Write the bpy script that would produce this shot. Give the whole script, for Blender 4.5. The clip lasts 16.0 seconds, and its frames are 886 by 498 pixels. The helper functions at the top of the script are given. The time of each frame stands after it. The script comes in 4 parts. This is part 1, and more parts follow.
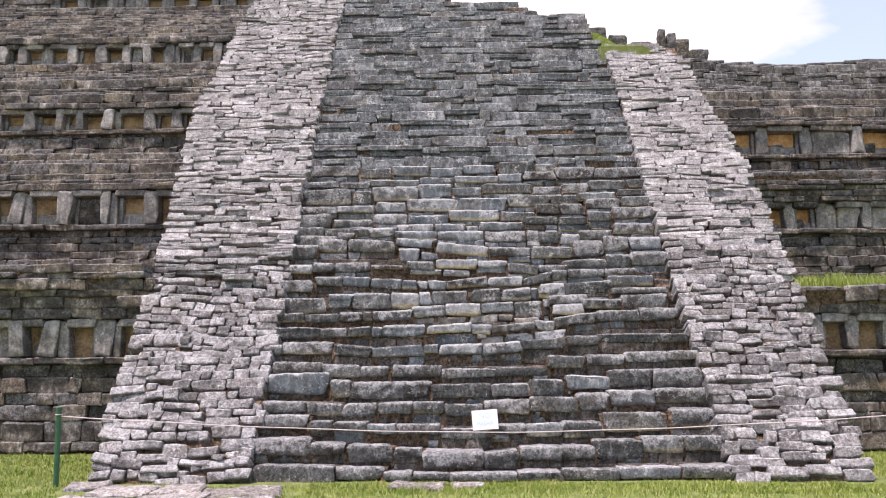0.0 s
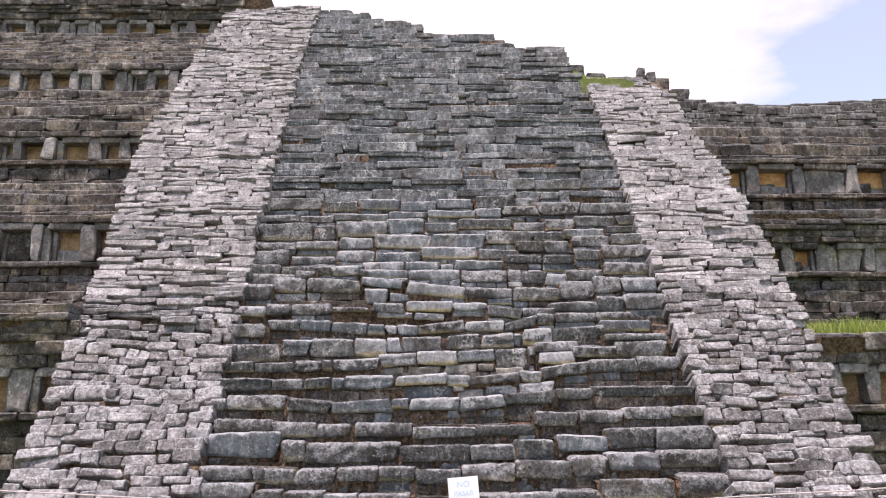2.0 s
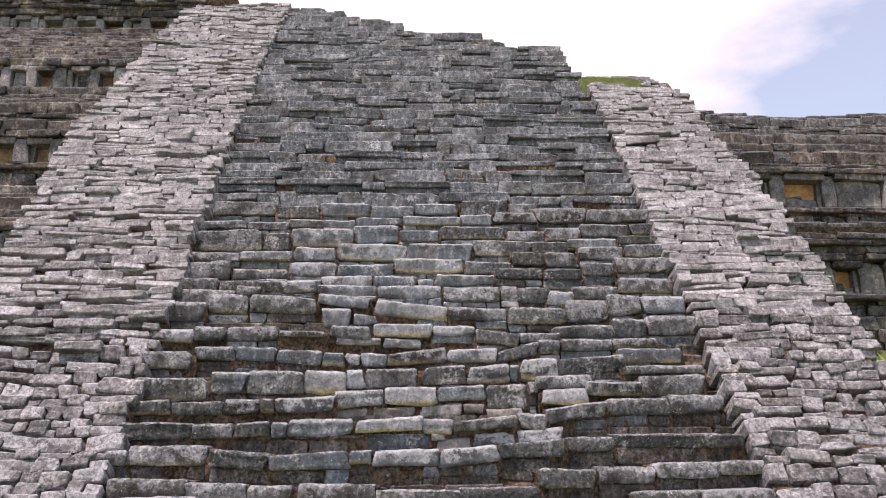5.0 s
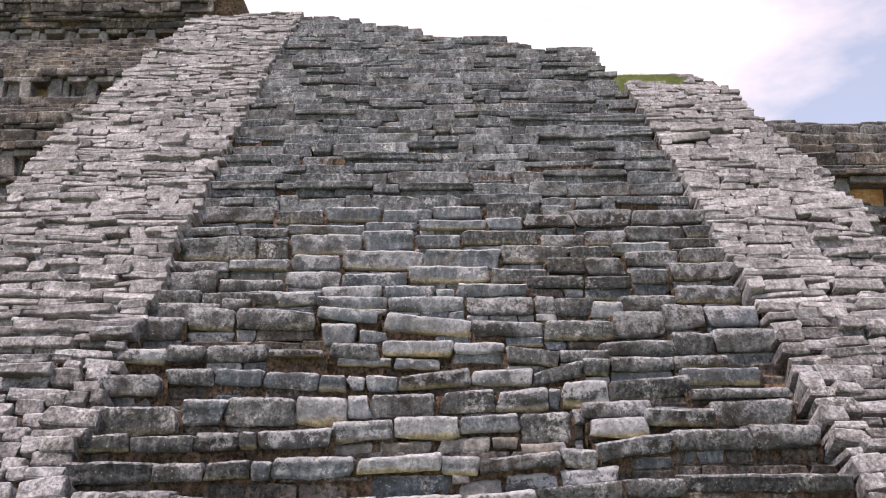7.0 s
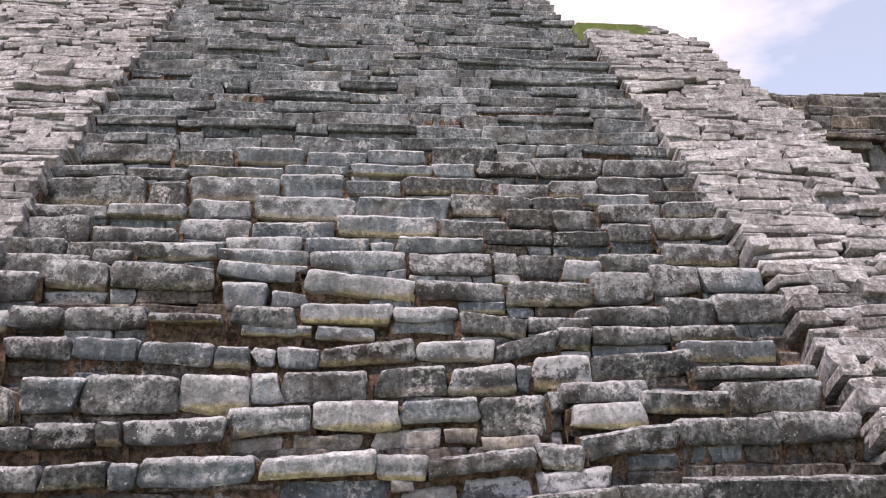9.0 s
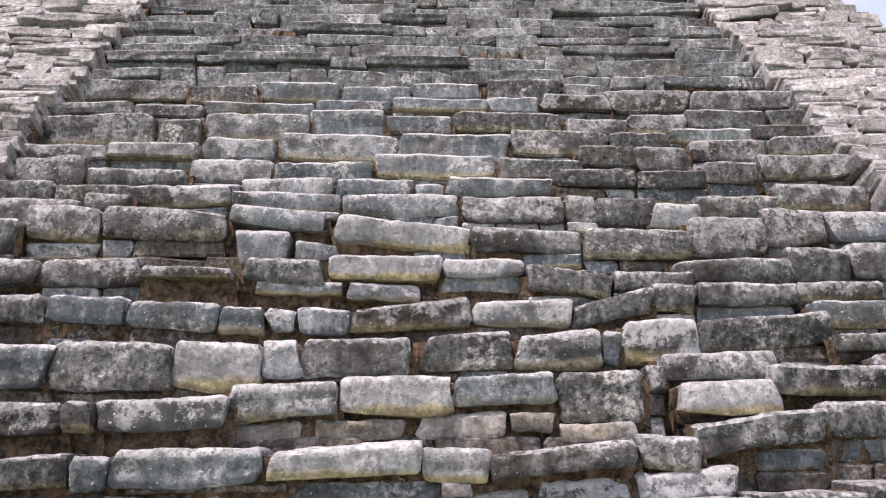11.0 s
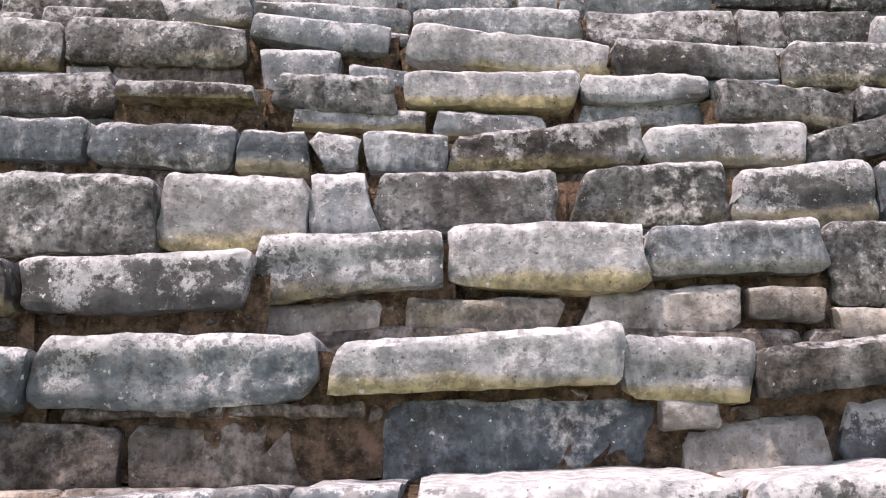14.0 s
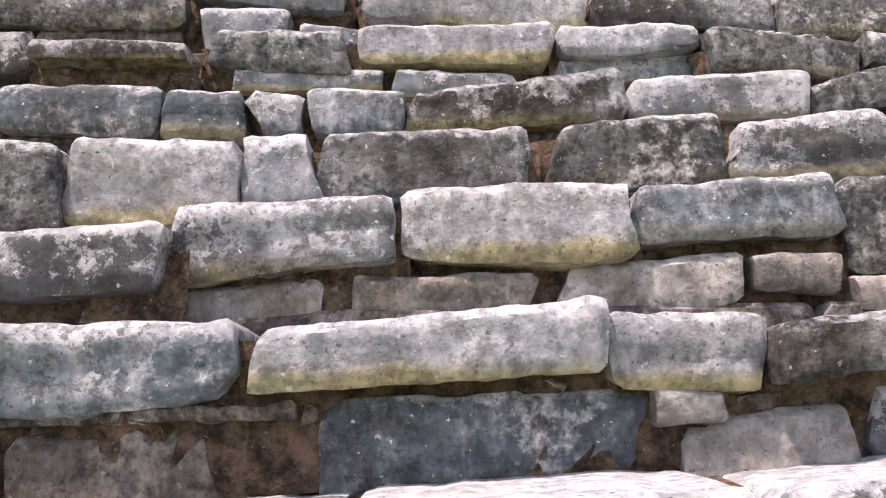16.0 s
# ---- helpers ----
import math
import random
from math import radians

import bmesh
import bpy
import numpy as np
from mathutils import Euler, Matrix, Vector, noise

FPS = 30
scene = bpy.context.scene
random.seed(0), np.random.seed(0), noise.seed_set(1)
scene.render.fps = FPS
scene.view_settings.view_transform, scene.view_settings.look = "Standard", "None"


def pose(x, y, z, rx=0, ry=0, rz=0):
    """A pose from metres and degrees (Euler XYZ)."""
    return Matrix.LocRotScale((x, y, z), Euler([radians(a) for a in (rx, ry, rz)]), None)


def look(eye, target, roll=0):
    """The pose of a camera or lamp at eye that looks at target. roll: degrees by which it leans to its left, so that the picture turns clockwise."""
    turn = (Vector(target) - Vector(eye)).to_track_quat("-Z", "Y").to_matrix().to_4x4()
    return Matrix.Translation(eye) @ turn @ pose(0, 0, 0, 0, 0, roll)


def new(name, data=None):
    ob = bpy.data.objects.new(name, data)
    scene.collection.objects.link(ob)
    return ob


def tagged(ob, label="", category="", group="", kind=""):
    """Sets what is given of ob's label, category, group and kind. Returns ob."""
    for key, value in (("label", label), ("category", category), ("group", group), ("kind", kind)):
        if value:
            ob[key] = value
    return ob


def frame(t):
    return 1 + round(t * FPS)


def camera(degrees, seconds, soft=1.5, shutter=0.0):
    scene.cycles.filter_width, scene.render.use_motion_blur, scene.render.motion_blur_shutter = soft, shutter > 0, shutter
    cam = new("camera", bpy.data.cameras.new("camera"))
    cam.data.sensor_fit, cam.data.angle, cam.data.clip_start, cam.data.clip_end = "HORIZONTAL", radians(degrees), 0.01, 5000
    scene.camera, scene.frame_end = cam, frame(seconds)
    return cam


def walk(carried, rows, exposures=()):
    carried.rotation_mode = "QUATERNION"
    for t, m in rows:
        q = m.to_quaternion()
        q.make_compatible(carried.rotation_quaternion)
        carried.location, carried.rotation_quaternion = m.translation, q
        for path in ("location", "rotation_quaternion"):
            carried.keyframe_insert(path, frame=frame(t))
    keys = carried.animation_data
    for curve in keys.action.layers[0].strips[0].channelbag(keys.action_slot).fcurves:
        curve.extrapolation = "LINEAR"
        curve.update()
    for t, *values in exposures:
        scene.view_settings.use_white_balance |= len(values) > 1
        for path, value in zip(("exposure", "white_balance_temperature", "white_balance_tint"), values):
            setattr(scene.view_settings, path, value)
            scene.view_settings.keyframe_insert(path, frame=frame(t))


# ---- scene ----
cam = camera(57.0, 16.0, 1.15)
PATH = [
    (0, (0.229, 0.431, 1.401), (0.191, 2.42, 1.608), -0.4),
    (0.5, (0.202, 0.713, 1.407), (0.195, 2.698, 1.65), -0.2),
    (1, (0.184, 1.008, 1.413), (0.214, 2.987, 1.697), -0.1),
    (1.5, (0.163, 1.316, 1.425), (0.207, 3.29, 1.739), -0.2),
    (2, (0.174, 1.624, 1.418), (0.213, 3.597, 1.745), -0.3),
    (2.5, (0.19, 1.93, 1.43), (0.226, 3.904, 1.755), -0.2),
    (3, (0.218, 2.224, 1.454), (0.26, 4.197, 1.778), -0.2),
    (3.5, (0.254, 2.542, 1.477), (0.309, 4.513, 1.814), -0.2),
    (4, (0.277, 2.858, 1.492), (0.351, 4.824, 1.849), -0.1),
    (4.2, (0.277, 3.004, 1.492), (0.362, 4.968, 1.86), -0.1),
    (6.5, (0.319, 4.535, 1.498), (0.347, 6.475, 1.983), -0.4),
    (7, (0.358, 4.856, 1.495), (0.371, 6.793, 1.993), -0.4),
    (7.5, (0.392, 5.158, 1.508), (0.425, 7.097, 1.997), -0.3),
    (8, (0.356, 5.538, 1.543), (0.458, 7.479, 2.016), -0.3),
    (8.5, (0.336, 5.861, 1.559), (0.498, 7.8, 2.022), -0.6),
    (8.7, (0.33, 6.02, 1.552), (0.511, 7.956, 2.02), -0.6),
    (10.8, (0.333, 7.118, 1.656), (0.431, 9.078, 2.045), -0.3),
    (11, (0.358, 7.218, 1.621), (0.419, 9.177, 2.02), -0.1),
    (11.5, (0.324, 7.528, 1.571), (0.377, 9.488, 1.964), -0.1),
    (12, (0.307, 7.819, 1.51), (0.34, 9.782, 1.894), -1.1),
    (12.5, (0.255, 8.096, 1.467), (0.239, 10.06, 1.842), -1.9),
    (13, (0.186, 8.307, 1.448), (0.127, 10.275, 1.804), -1.6),
    (13.5, (0.125, 8.47, 1.441), (0.067, 10.442, 1.768), -0.8),
    (14, (0.041, 8.631, 1.44), (0.054, 10.607, 1.745), 0.1),
    (14.5, (0.016, 8.749, 1.44), (0.066, 10.727, 1.73), 0.3),
    (15, (0.068, 8.839, 1.443), (0.08, 10.82, 1.722), -0.3),
    (15.5, (0.118, 8.886, 1.432), (0.106, 10.865, 1.72), -1.1),
    (16, (0.105, 8.896, 1.441), (0.152, 10.876, 1.72), -1.3),
]
walk(cam, [(t, look(eye, target, roll)) for t, eye, target, roll in PATH],
     [(0, 0.75, 6920, 29), (1.5, 0.69, 6940, 30), (7, 0.43, 7060, 30), (11, 0.82, 7130, 29), (13.5, 0.98, 7190, 30), (16, 1.02, 7200, 32)])

# ---- world and sun ----
SUN_TO = Vector((-0.30, -0.20, 0.92)).normalized()
world = bpy.data.worlds.new("sky")
scene.world = world
world.use_nodes = True
wn, wl = world.node_tree.nodes, world.node_tree.links
wn.clear()
sky = wn.new("ShaderNodeTexSky")
sky.sky_type = "NISHITA"
sky.sun_disc = False
sky.sun_elevation = math.asin(SUN_TO.z)
sky.sun_rotation = math.atan2(SUN_TO.x, SUN_TO.y)
sky.air_density, sky.dust_density, sky.ozone_density = 1.0, 1.5, 1.0
tc = wn.new("ShaderNodeTexCoord")
mp = wn.new("ShaderNodeMapping")
mp.inputs["Scale"].default_value = (1.6, 1.6, 4.0)
mp.inputs["Location"].default_value = (0.35, 0.1, 0.2)
cn = wn.new("ShaderNodeTexNoise")
cn.inputs["Scale"].default_value, cn.inputs["Detail"].default_value, cn.inputs["Roughness"].default_value = 1.3, 7, 0.55
bank = wn.new("ShaderNodeVectorMath")
bank.operation = "DOT_PRODUCT"
bank.inputs[1].default_value = Vector((-0.07, 0.86, 0.52)).normalized()
wl.new(tc.outputs["Generated"], bank.inputs[0])
near = wn.new("ShaderNodeMapRange")
near.inputs["From Min"].default_value, near.inputs["From Max"].default_value = 0.86, 0.96
near.inputs["To Max"].default_value = 0.21
wl.new(bank.outputs["Value"], near.inputs["Value"])
cover = wn.new("ShaderNodeMath")
wl.new(cn.outputs["Fac"], cover.inputs[0])
wl.new(near.outputs["Result"], cover.inputs[1])
ramp = wn.new("ShaderNodeValToRGB")
ramp.color_ramp.elements[0].color = (0.3, 0.3, 0.3, 1)
ramp.color_ramp.elements[0].position, ramp.color_ramp.elements[1].position = 0.48, 0.66
mix = wn.new("ShaderNodeMix")
mix.data_type = "RGBA"
mix.inputs[7].default_value = (6.9, 6.75, 6.8, 1)
bg = wn.new("ShaderNodeBackground")
bg.inputs["Strength"].default_value = 0.13
wo = wn.new("ShaderNodeOutputWorld")
wl.new(tc.outputs["Generated"], mp.inputs["Vector"])
wl.new(mp.outputs["Vector"], cn.inputs["Vector"])
wl.new(cover.outputs[0], ramp.inputs["Fac"])
wl.new(ramp.outputs["Color"], mix.inputs[0])
tint = wn.new("ShaderNodeMix")
tint.data_type, tint.blend_type = "RGBA", "MULTIPLY"
tint.inputs[0].default_value = 1.0
tint.inputs[7].default_value = (0.76, 1.12, 1.15, 1)
wl.new(sky.outputs["Color"], tint.inputs[6])
wl.new(tint.outputs[2], mix.inputs[6])
wl.new(mix.outputs[2], bg.inputs["Color"])
wl.new(bg.outputs["Background"], wo.inputs["Surface"])

sun = new("sun", bpy.data.lights.new("sun", "SUN"))
sun.data.energy, sun.data.angle, sun.data.color = 3.5, radians(3.0), (1.0, 0.95, 0.9)
sun.matrix_world = look(SUN_TO * 40, (0, 0, 0))


# ---- materials ----
def node_material(name):
    m = bpy.data.materials.new(name)
    m.use_nodes = True
    nodes, links = m.node_tree.nodes, m.node_tree.links
    return m, nodes, links, nodes["Principled BSDF"]


def noise_node(nodes, links, vector, scale, detail=5.0, rough=0.6, stretch=None):
    n = nodes.new("ShaderNodeTexNoise")
    n.inputs["Scale"].default_value, n.inputs["Detail"].default_value, n.inputs["Roughness"].default_value = scale, detail, rough
    if stretch:
        mapping = nodes.new("ShaderNodeMapping")
        mapping.inputs["Scale"].default_value = stretch
        links.new(vector, mapping.inputs["Vector"])
        vector = mapping.outputs["Vector"]
    links.new(vector, n.inputs["Vector"])
    return n.outputs["Fac"]


def ramp_node(nodes, links, value, low, high):
    r = nodes.new("ShaderNodeMapRange")
    r.interpolation_type = "SMOOTHSTEP"
    r.inputs["From Min"].default_value, r.inputs["From Max"].default_value = low, high
    links.new(value, r.inputs["Value"])
    return r.outputs["Result"]


def math_node(nodes, links, op, a, b):
    n = nodes.new("ShaderNodeMath")
    n.operation = op
    for k, v in enumerate((a, b)):
        if isinstance(v, (int, float)):
            n.inputs[k].default_value = v
        else:
            links.new(v, n.inputs[k])
    return n.outputs[0]


def blend_node(nodes, links, fac, a, b):
    n = nodes.new("ShaderNodeMix")
    n.data_type = "RGBA"
    for k, v in ((0, fac), (6, a), (7, b)):
        if isinstance(v, (int, float)):
            n.inputs[k].default_value = v
        elif isinstance(v, tuple):
            n.inputs[k].default_value = (*v, 1)
        else:
            links.new(v, n.inputs[k])
    return n.outputs[2]


def stone_material(name, dark, mid, light, lichen, soot, ochre, per_island=False, bump=0.6, underside=0.0, crusted=0.0, some=0.0, dirt=0.0, mottled=1.05):
    """Weathered limestone: two greys by piece, pale lichen, black crust, ochre stain, fine pits and bedding lines.
    crusted: pale crust and flecks, with sunlit rims painted on upper edges.
    """
    m, nodes, links, bsdf = node_material(name)
    position = nodes.new("ShaderNodeNewGeometry")
    where = position.outputs["Position"]
    if per_island:
        chance = position.outputs["Random Per Island"]
    else:
        chance = nodes.new("ShaderNodeObjectInfo").outputs["Random"]
    patch = noise_node(nodes, links, where, 5.0, 6, 0.65)
    grain = noise_node(nodes, links, where, 42.0, 6, 0.7)
    streak = noise_node(nodes, links, where, 17.0, 6, 0.65, (1.0, 1.0, 0.22))
    tone = math_node(nodes, links, "ADD", math_node(nodes, links, "MULTIPLY", chance, 0.75), math_node(nodes, links, "MULTIPLY", patch, 0.55))
    colour = blend_node(nodes, links, ramp_node(nodes, links, tone, 0.2, 0.95), dark, mid)
    colour = blend_node(nodes, links, ramp_node(nodes, links, math_node(nodes, links, "ADD", math_node(nodes, links, "ADD", streak, math_node(nodes, links, "MULTIPLY", grain, 0.2)), math_node(nodes, links, "MULTIPLY", chance, 0.18)), 0.60, 0.95), colour, light)
    pale = math_node(nodes, links, "ADD", math_node(nodes, links, "MULTIPLY", grain, 0.35), math_node(nodes, links, "MULTIPLY", noise_node(nodes, links, where, 3.0, 8, 0.7), 1.05))
    colour = blend_node(nodes, links, math_node(nodes, links, "MULTIPLY", ramp_node(nodes, links, pale, 0.77, 0.90), lichen), colour, (0.62, 0.60, 0.57))
    crust = math_node(nodes, links, "ADD", math_node(nodes, links, "MULTIPLY", noise_node(nodes, links, where, 2.1, 7, 0.7), 0.8), math_node(nodes, links, "MULTIPLY", grain, 0.35))
    crust = math_node(nodes, links, "ADD", crust, math_node(nodes, links, "MULTIPLY", math_node(nodes, links, "SUBTRACT", chance, 0.6), 0.2))
    colour = blend_node(nodes, links, math_node(nodes, links, "MULTIPLY", ramp_node(nodes, links, crust, 0.53 - dirt, 0.68 - dirt), soot), colour, (0.045, 0.04, 0.036))
    rust = noise_node(nodes, links, where, 1.7, 4, 0.55, (1.0, 1.0, 2.2))
    colour = blend_node(nodes, links, math_node(nodes, links, "MULTIPLY", ramp_node(nodes, links, rust, 0.56, 0.74), ochre), colour, (0.36, 0.29, 0.17))
    # Pale crust; its bias to tops and upper edges paints in sunlit rims.
    facing = nodes.new("ShaderNodeSeparateXYZ")
    links.new(position.outputs["Normal"], facing.inputs[0])
    scab_rim = math_node(nodes, links, "ADD", math_node(nodes, links, "MULTIPLY", noise_node(nodes, links, where, 8.0, 12, 0.78), 1.15), math_node(nodes, links, "MULTIPLY", facing.outputs["Z"], 0.09))
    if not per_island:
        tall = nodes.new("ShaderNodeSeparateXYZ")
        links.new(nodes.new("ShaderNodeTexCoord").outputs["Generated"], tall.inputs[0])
        scab_rim = math_node(nodes, links, "ADD", scab_rim, math_node(nodes, links, "MULTIPLY", tall.outputs["Z"], 0.13))
        scab_rim = math_node(nodes, links, "ADD", scab_rim, math_node(nodes, links, "MULTIPLY", ramp_node(nodes, links, tall.outputs["Z"], 0.72, 1.0), 0.10))
        scab_rim = math_node(nodes, links, "ADD", scab_rim, math_node(nodes, links, "MULTIPLY", math_node(nodes, links, "SUBTRACT", chance, 0.5), 0.22))
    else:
        scab_rim = math_node(nodes, links, "ADD", scab_rim, 0.06)
    colour = blend_node(nodes, links, math_node(nodes, links, "MULTIPLY", ramp_node(nodes, links, scab_rim, 0.70, 0.755), crusted), colour, (0.415, 0.422, 0.43))
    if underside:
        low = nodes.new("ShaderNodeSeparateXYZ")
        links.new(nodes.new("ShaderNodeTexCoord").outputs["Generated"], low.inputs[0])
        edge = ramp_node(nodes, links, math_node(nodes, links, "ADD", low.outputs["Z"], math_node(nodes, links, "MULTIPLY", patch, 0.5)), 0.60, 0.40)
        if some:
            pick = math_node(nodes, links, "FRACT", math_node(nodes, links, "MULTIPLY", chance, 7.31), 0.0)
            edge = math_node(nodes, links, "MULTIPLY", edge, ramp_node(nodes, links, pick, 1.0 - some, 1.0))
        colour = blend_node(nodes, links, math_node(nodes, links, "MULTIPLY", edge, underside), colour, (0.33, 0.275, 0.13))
    pepper = math_node(nodes, links, "ADD", noise_node(nodes, links, where, 32.0, 8, 0.75), math_node(nodes, links, "MULTIPLY", noise_node(nodes, links, where, 4.5, 3, 0.5), 0.55))
    pepper = math_node(nodes, links, "ADD", pepper, math_node(nodes, links, "MULTIPLY", math_node(nodes, links, "SUBTRACT", math_node(nodes, links, "FRACT", math_node(nodes, links, "MULTIPLY", chance, 13.7), 0.0), 0.5), 0.14))
    colour = blend_node(nodes, links, math_node(nodes, links, "MULTIPLY", ramp_node(nodes, links, pepper, 0.83, 0.90), 0.8 * soot), colour, (0.05, 0.048, 0.045))
    fleck = ramp_node(nodes, links, math_node(nodes, links, "ADD", noise_node(nodes, links, where, 55.0, 3, 0.6), math_node(nodes, links, "MULTIPLY", patch, 0.2)), 0.76, 0.80)
    colour = blend_node(nodes, links, math_node(nodes, links, "MULTIPLY", fleck, crusted), colour, (0.58, 0.57, 0.56))
    speck = ramp_node(nodes, links, noise_node(nodes, links, where, 95.0, 2, 0.5), 0.66, 0.74)
    colour = blend_node(nodes, links, math_node(nodes, links, "MULTIPLY", speck, 0.75), colour, (0.06, 0.055, 0.05))
    mottle = nodes.new("ShaderNodeMix")
    mottle.data_type, mottle.blend_type = "RGBA", "MULTIPLY"
    mottle.inputs[0].default_value = 1.0
    links.new(colour, mottle.inputs[6])
    shade = math_node(nodes, links, "ADD", 0.95 - 0.53 * mottled, math_node(nodes, links, "MULTIPLY", ramp_node(nodes, links, math_node(nodes, links, "ADD", math_node(nodes, links, "MULTIPLY", grain, 0.6), math_node(nodes, links, "MULTIPLY", noise_node(nodes, links, where, 18.0, 6, 0.75), 0.5)), 0.43, 0.68), mottled))
    links.new(shade, mottle.inputs[7])
    colour = mottle.outputs[2]
    links.new(colour, bsdf.inputs["Base Color"])
    bsdf.inputs["Roughness"].default_value = 0.92
    bsdf.inputs["Specular IOR Level"].default_value = 0.2
    height = math_node(nodes, links, "ADD", math_node(nodes, links, "MULTIPLY", grain, 0.16), math_node(nodes, links, "MULTIPLY", speck, -0.06))
    height = math_node(nodes, links, "ADD", height, math_node(nodes, links, "MULTIPLY", patch, 0.8))
    pits = noise_node(nodes, links, where, 21.0, 9, 0.75)
    height = math_node(nodes, links, "ADD", height, math_node(nodes, links, "MULTIPLY", ramp_node(nodes, links, pits, 0.34, 0.5), 0.13))
    b = nodes.new("ShaderNodeBump")
    b.inputs["Strength"].default_value, b.inputs["Distance"].default_value = bump, 0.03
    links.new(height, b.inputs["Height"])
    links.new(b.outputs["Normal"], bsdf.inputs["Normal"])
    return m


def plain_material(name, a, b, scale=8.0, rough=0.9, bump=0.3, metal=0.0):
    m, nodes, links, bsdf = node_material(name)
    where = nodes.new("ShaderNodeNewGeometry").outputs["Position"]
    n1 = noise_node(nodes, links, where, scale, 6, 0.65)
    n2 = noise_node(nodes, links, where, scale * 7, 4, 0.6)
    f = ramp_node(nodes, links, math_node(nodes, links, "ADD", math_node(nodes, links, "MULTIPLY", n1, 0.65), math_node(nodes, links, "MULTIPLY", n2, 0.35)), 0.35, 0.65)
    links.new(blend_node(nodes, links, f, a, b), bsdf.inputs["Base Color"])
    bsdf.inputs["Roughness"].default_value, bsdf.inputs["Metallic"].default_value = rough, metal
    bp = nodes.new("ShaderNodeBump")
    bp.inputs["Strength"].default_value, bp.inputs["Distance"].default_value = bump, 0.03
    links.new(math_node(nodes, links, "ADD", n1, math_node(nodes, links, "MULTIPLY", n2, 0.5)), bp.inputs["Height"])
    links.new(bp.outputs["Normal"], bsdf.inputs["Normal"])
    return m


def earth_material(name):
    """Brown earth and old lime in the joints: dark soil, grit and pinkish lumps of mortar."""
    m, nodes, links, bsdf = node_material(name)
    where = nodes.new("ShaderNodeNewGeometry").outputs["Position"]
    soil = noise_node(nodes, links, where, 26.0, 8, 0.7)
    grit = noise_node(nodes, links, where, 130.0, 4, 0.6)
    colour = blend_node(nodes, links, ramp_node(nodes, links, soil, 0.36, 0.66), (0.045, 0.032, 0.021), (0.22, 0.155, 0.105))
    lime = ramp_node(nodes, links, noise_node(nodes, links, where, 6.0, 6, 0.65), 0.55, 0.64)
    colour = blend_node(nodes, links, math_node(nodes, links, "MULTIPLY", lime, 0.8), colour, (0.30, 0.19, 0.14))
    colour = blend_node(nodes, links, ramp_node(nodes, links, grit, 0.62, 0.72), colour, (0.30, 0.26, 0.22))
    links.new(colour, bsdf.inputs["Base Color"])
    bsdf.inputs["Roughness"].default_value = 0.97
    bsdf.inputs["Specular IOR Level"].default_value = 0.1
    bp = nodes.new("ShaderNodeBump")
    bp.inputs["Strength"].default_value, bp.inputs["Distance"].default_value = 1.0, 0.03
    links.new(math_node(nodes, links, "ADD", soil, math_node(nodes, links, "MULTIPLY", grit, 0.4)), bp.inputs["Height"])
    links.new(bp.outputs["Normal"], bsdf.inputs["Normal"])
    return m


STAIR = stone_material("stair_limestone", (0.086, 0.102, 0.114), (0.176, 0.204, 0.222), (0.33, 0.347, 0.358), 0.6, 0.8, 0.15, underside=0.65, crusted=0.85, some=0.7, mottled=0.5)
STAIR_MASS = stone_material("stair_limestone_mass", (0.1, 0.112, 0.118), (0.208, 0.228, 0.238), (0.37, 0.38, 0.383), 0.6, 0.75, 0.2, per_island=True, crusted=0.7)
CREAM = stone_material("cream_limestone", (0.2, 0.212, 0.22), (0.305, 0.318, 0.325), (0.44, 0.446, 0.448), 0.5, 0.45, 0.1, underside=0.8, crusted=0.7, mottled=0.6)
WASHED = stone_material("soil_washed_limestone", (0.15, 0.138, 0.12), (0.27, 0.25, 0.222), (0.40, 0.378, 0.345), 0.4, 0.5, 0.4, crusted=0.3, mottled=0.6)
RUBBLE = stone_material("soil_stained_rubble", (0.04, 0.033, 0.026), (0.108, 0.09, 0.075), (0.23, 0.202, 0.175), 0.35, 0.75, 0.3, per_island=True, crusted=0.2)
RAMP = stone_material("balustrade_limestone", (0.135, 0.13, 0.129), (0.27, 0.26, 0.258), (0.40, 0.388, 0.386), 0.6, 0.75, 0.1, crusted=0.6, mottled=0.95)
RAMP_MASS = stone_material("balustrade_limestone_mass", (0.22, 0.211, 0.209), (0.39, 0.376, 0.372), (0.52, 0.505, 0.501), 0.6, 0.5, 0.1, per_island=True, crusted=0.7, mottled=0.8)
WALL = stone_material("terrace_limestone", (0.12, 0.098, 0.076), (0.33, 0.29, 0.24), (0.52, 0.49, 0.45), 0.6, 0.95, 0.45, crusted=0.25, dirt=0.095)
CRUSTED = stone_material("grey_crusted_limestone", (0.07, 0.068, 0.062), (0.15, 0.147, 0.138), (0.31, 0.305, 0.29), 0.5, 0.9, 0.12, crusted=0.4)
PILLAR = stone_material("pilaster_limestone", (0.2, 0.19, 0.178), (0.36, 0.346, 0.326), (0.5, 0.48, 0.45), 0.4, 0.7, 0.6, crusted=0.3, mottled=0.7, dirt=0.05)
ORANGE = plain_material("orange_plaster", (0.40, 0.17, 0.06), (0.66, 0.42, 0.19), 5.0, 0.95, 0.7)
NICHE = plain_material("ochre_plaster", (0.15, 0.095, 0.055), (0.46, 0.31, 0.17), 5.0, 0.95, 0.7)
FILL = earth_material("earth_mortar")
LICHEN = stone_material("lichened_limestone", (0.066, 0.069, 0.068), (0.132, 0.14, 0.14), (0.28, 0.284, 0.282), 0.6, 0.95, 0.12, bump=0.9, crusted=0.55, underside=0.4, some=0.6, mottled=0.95)
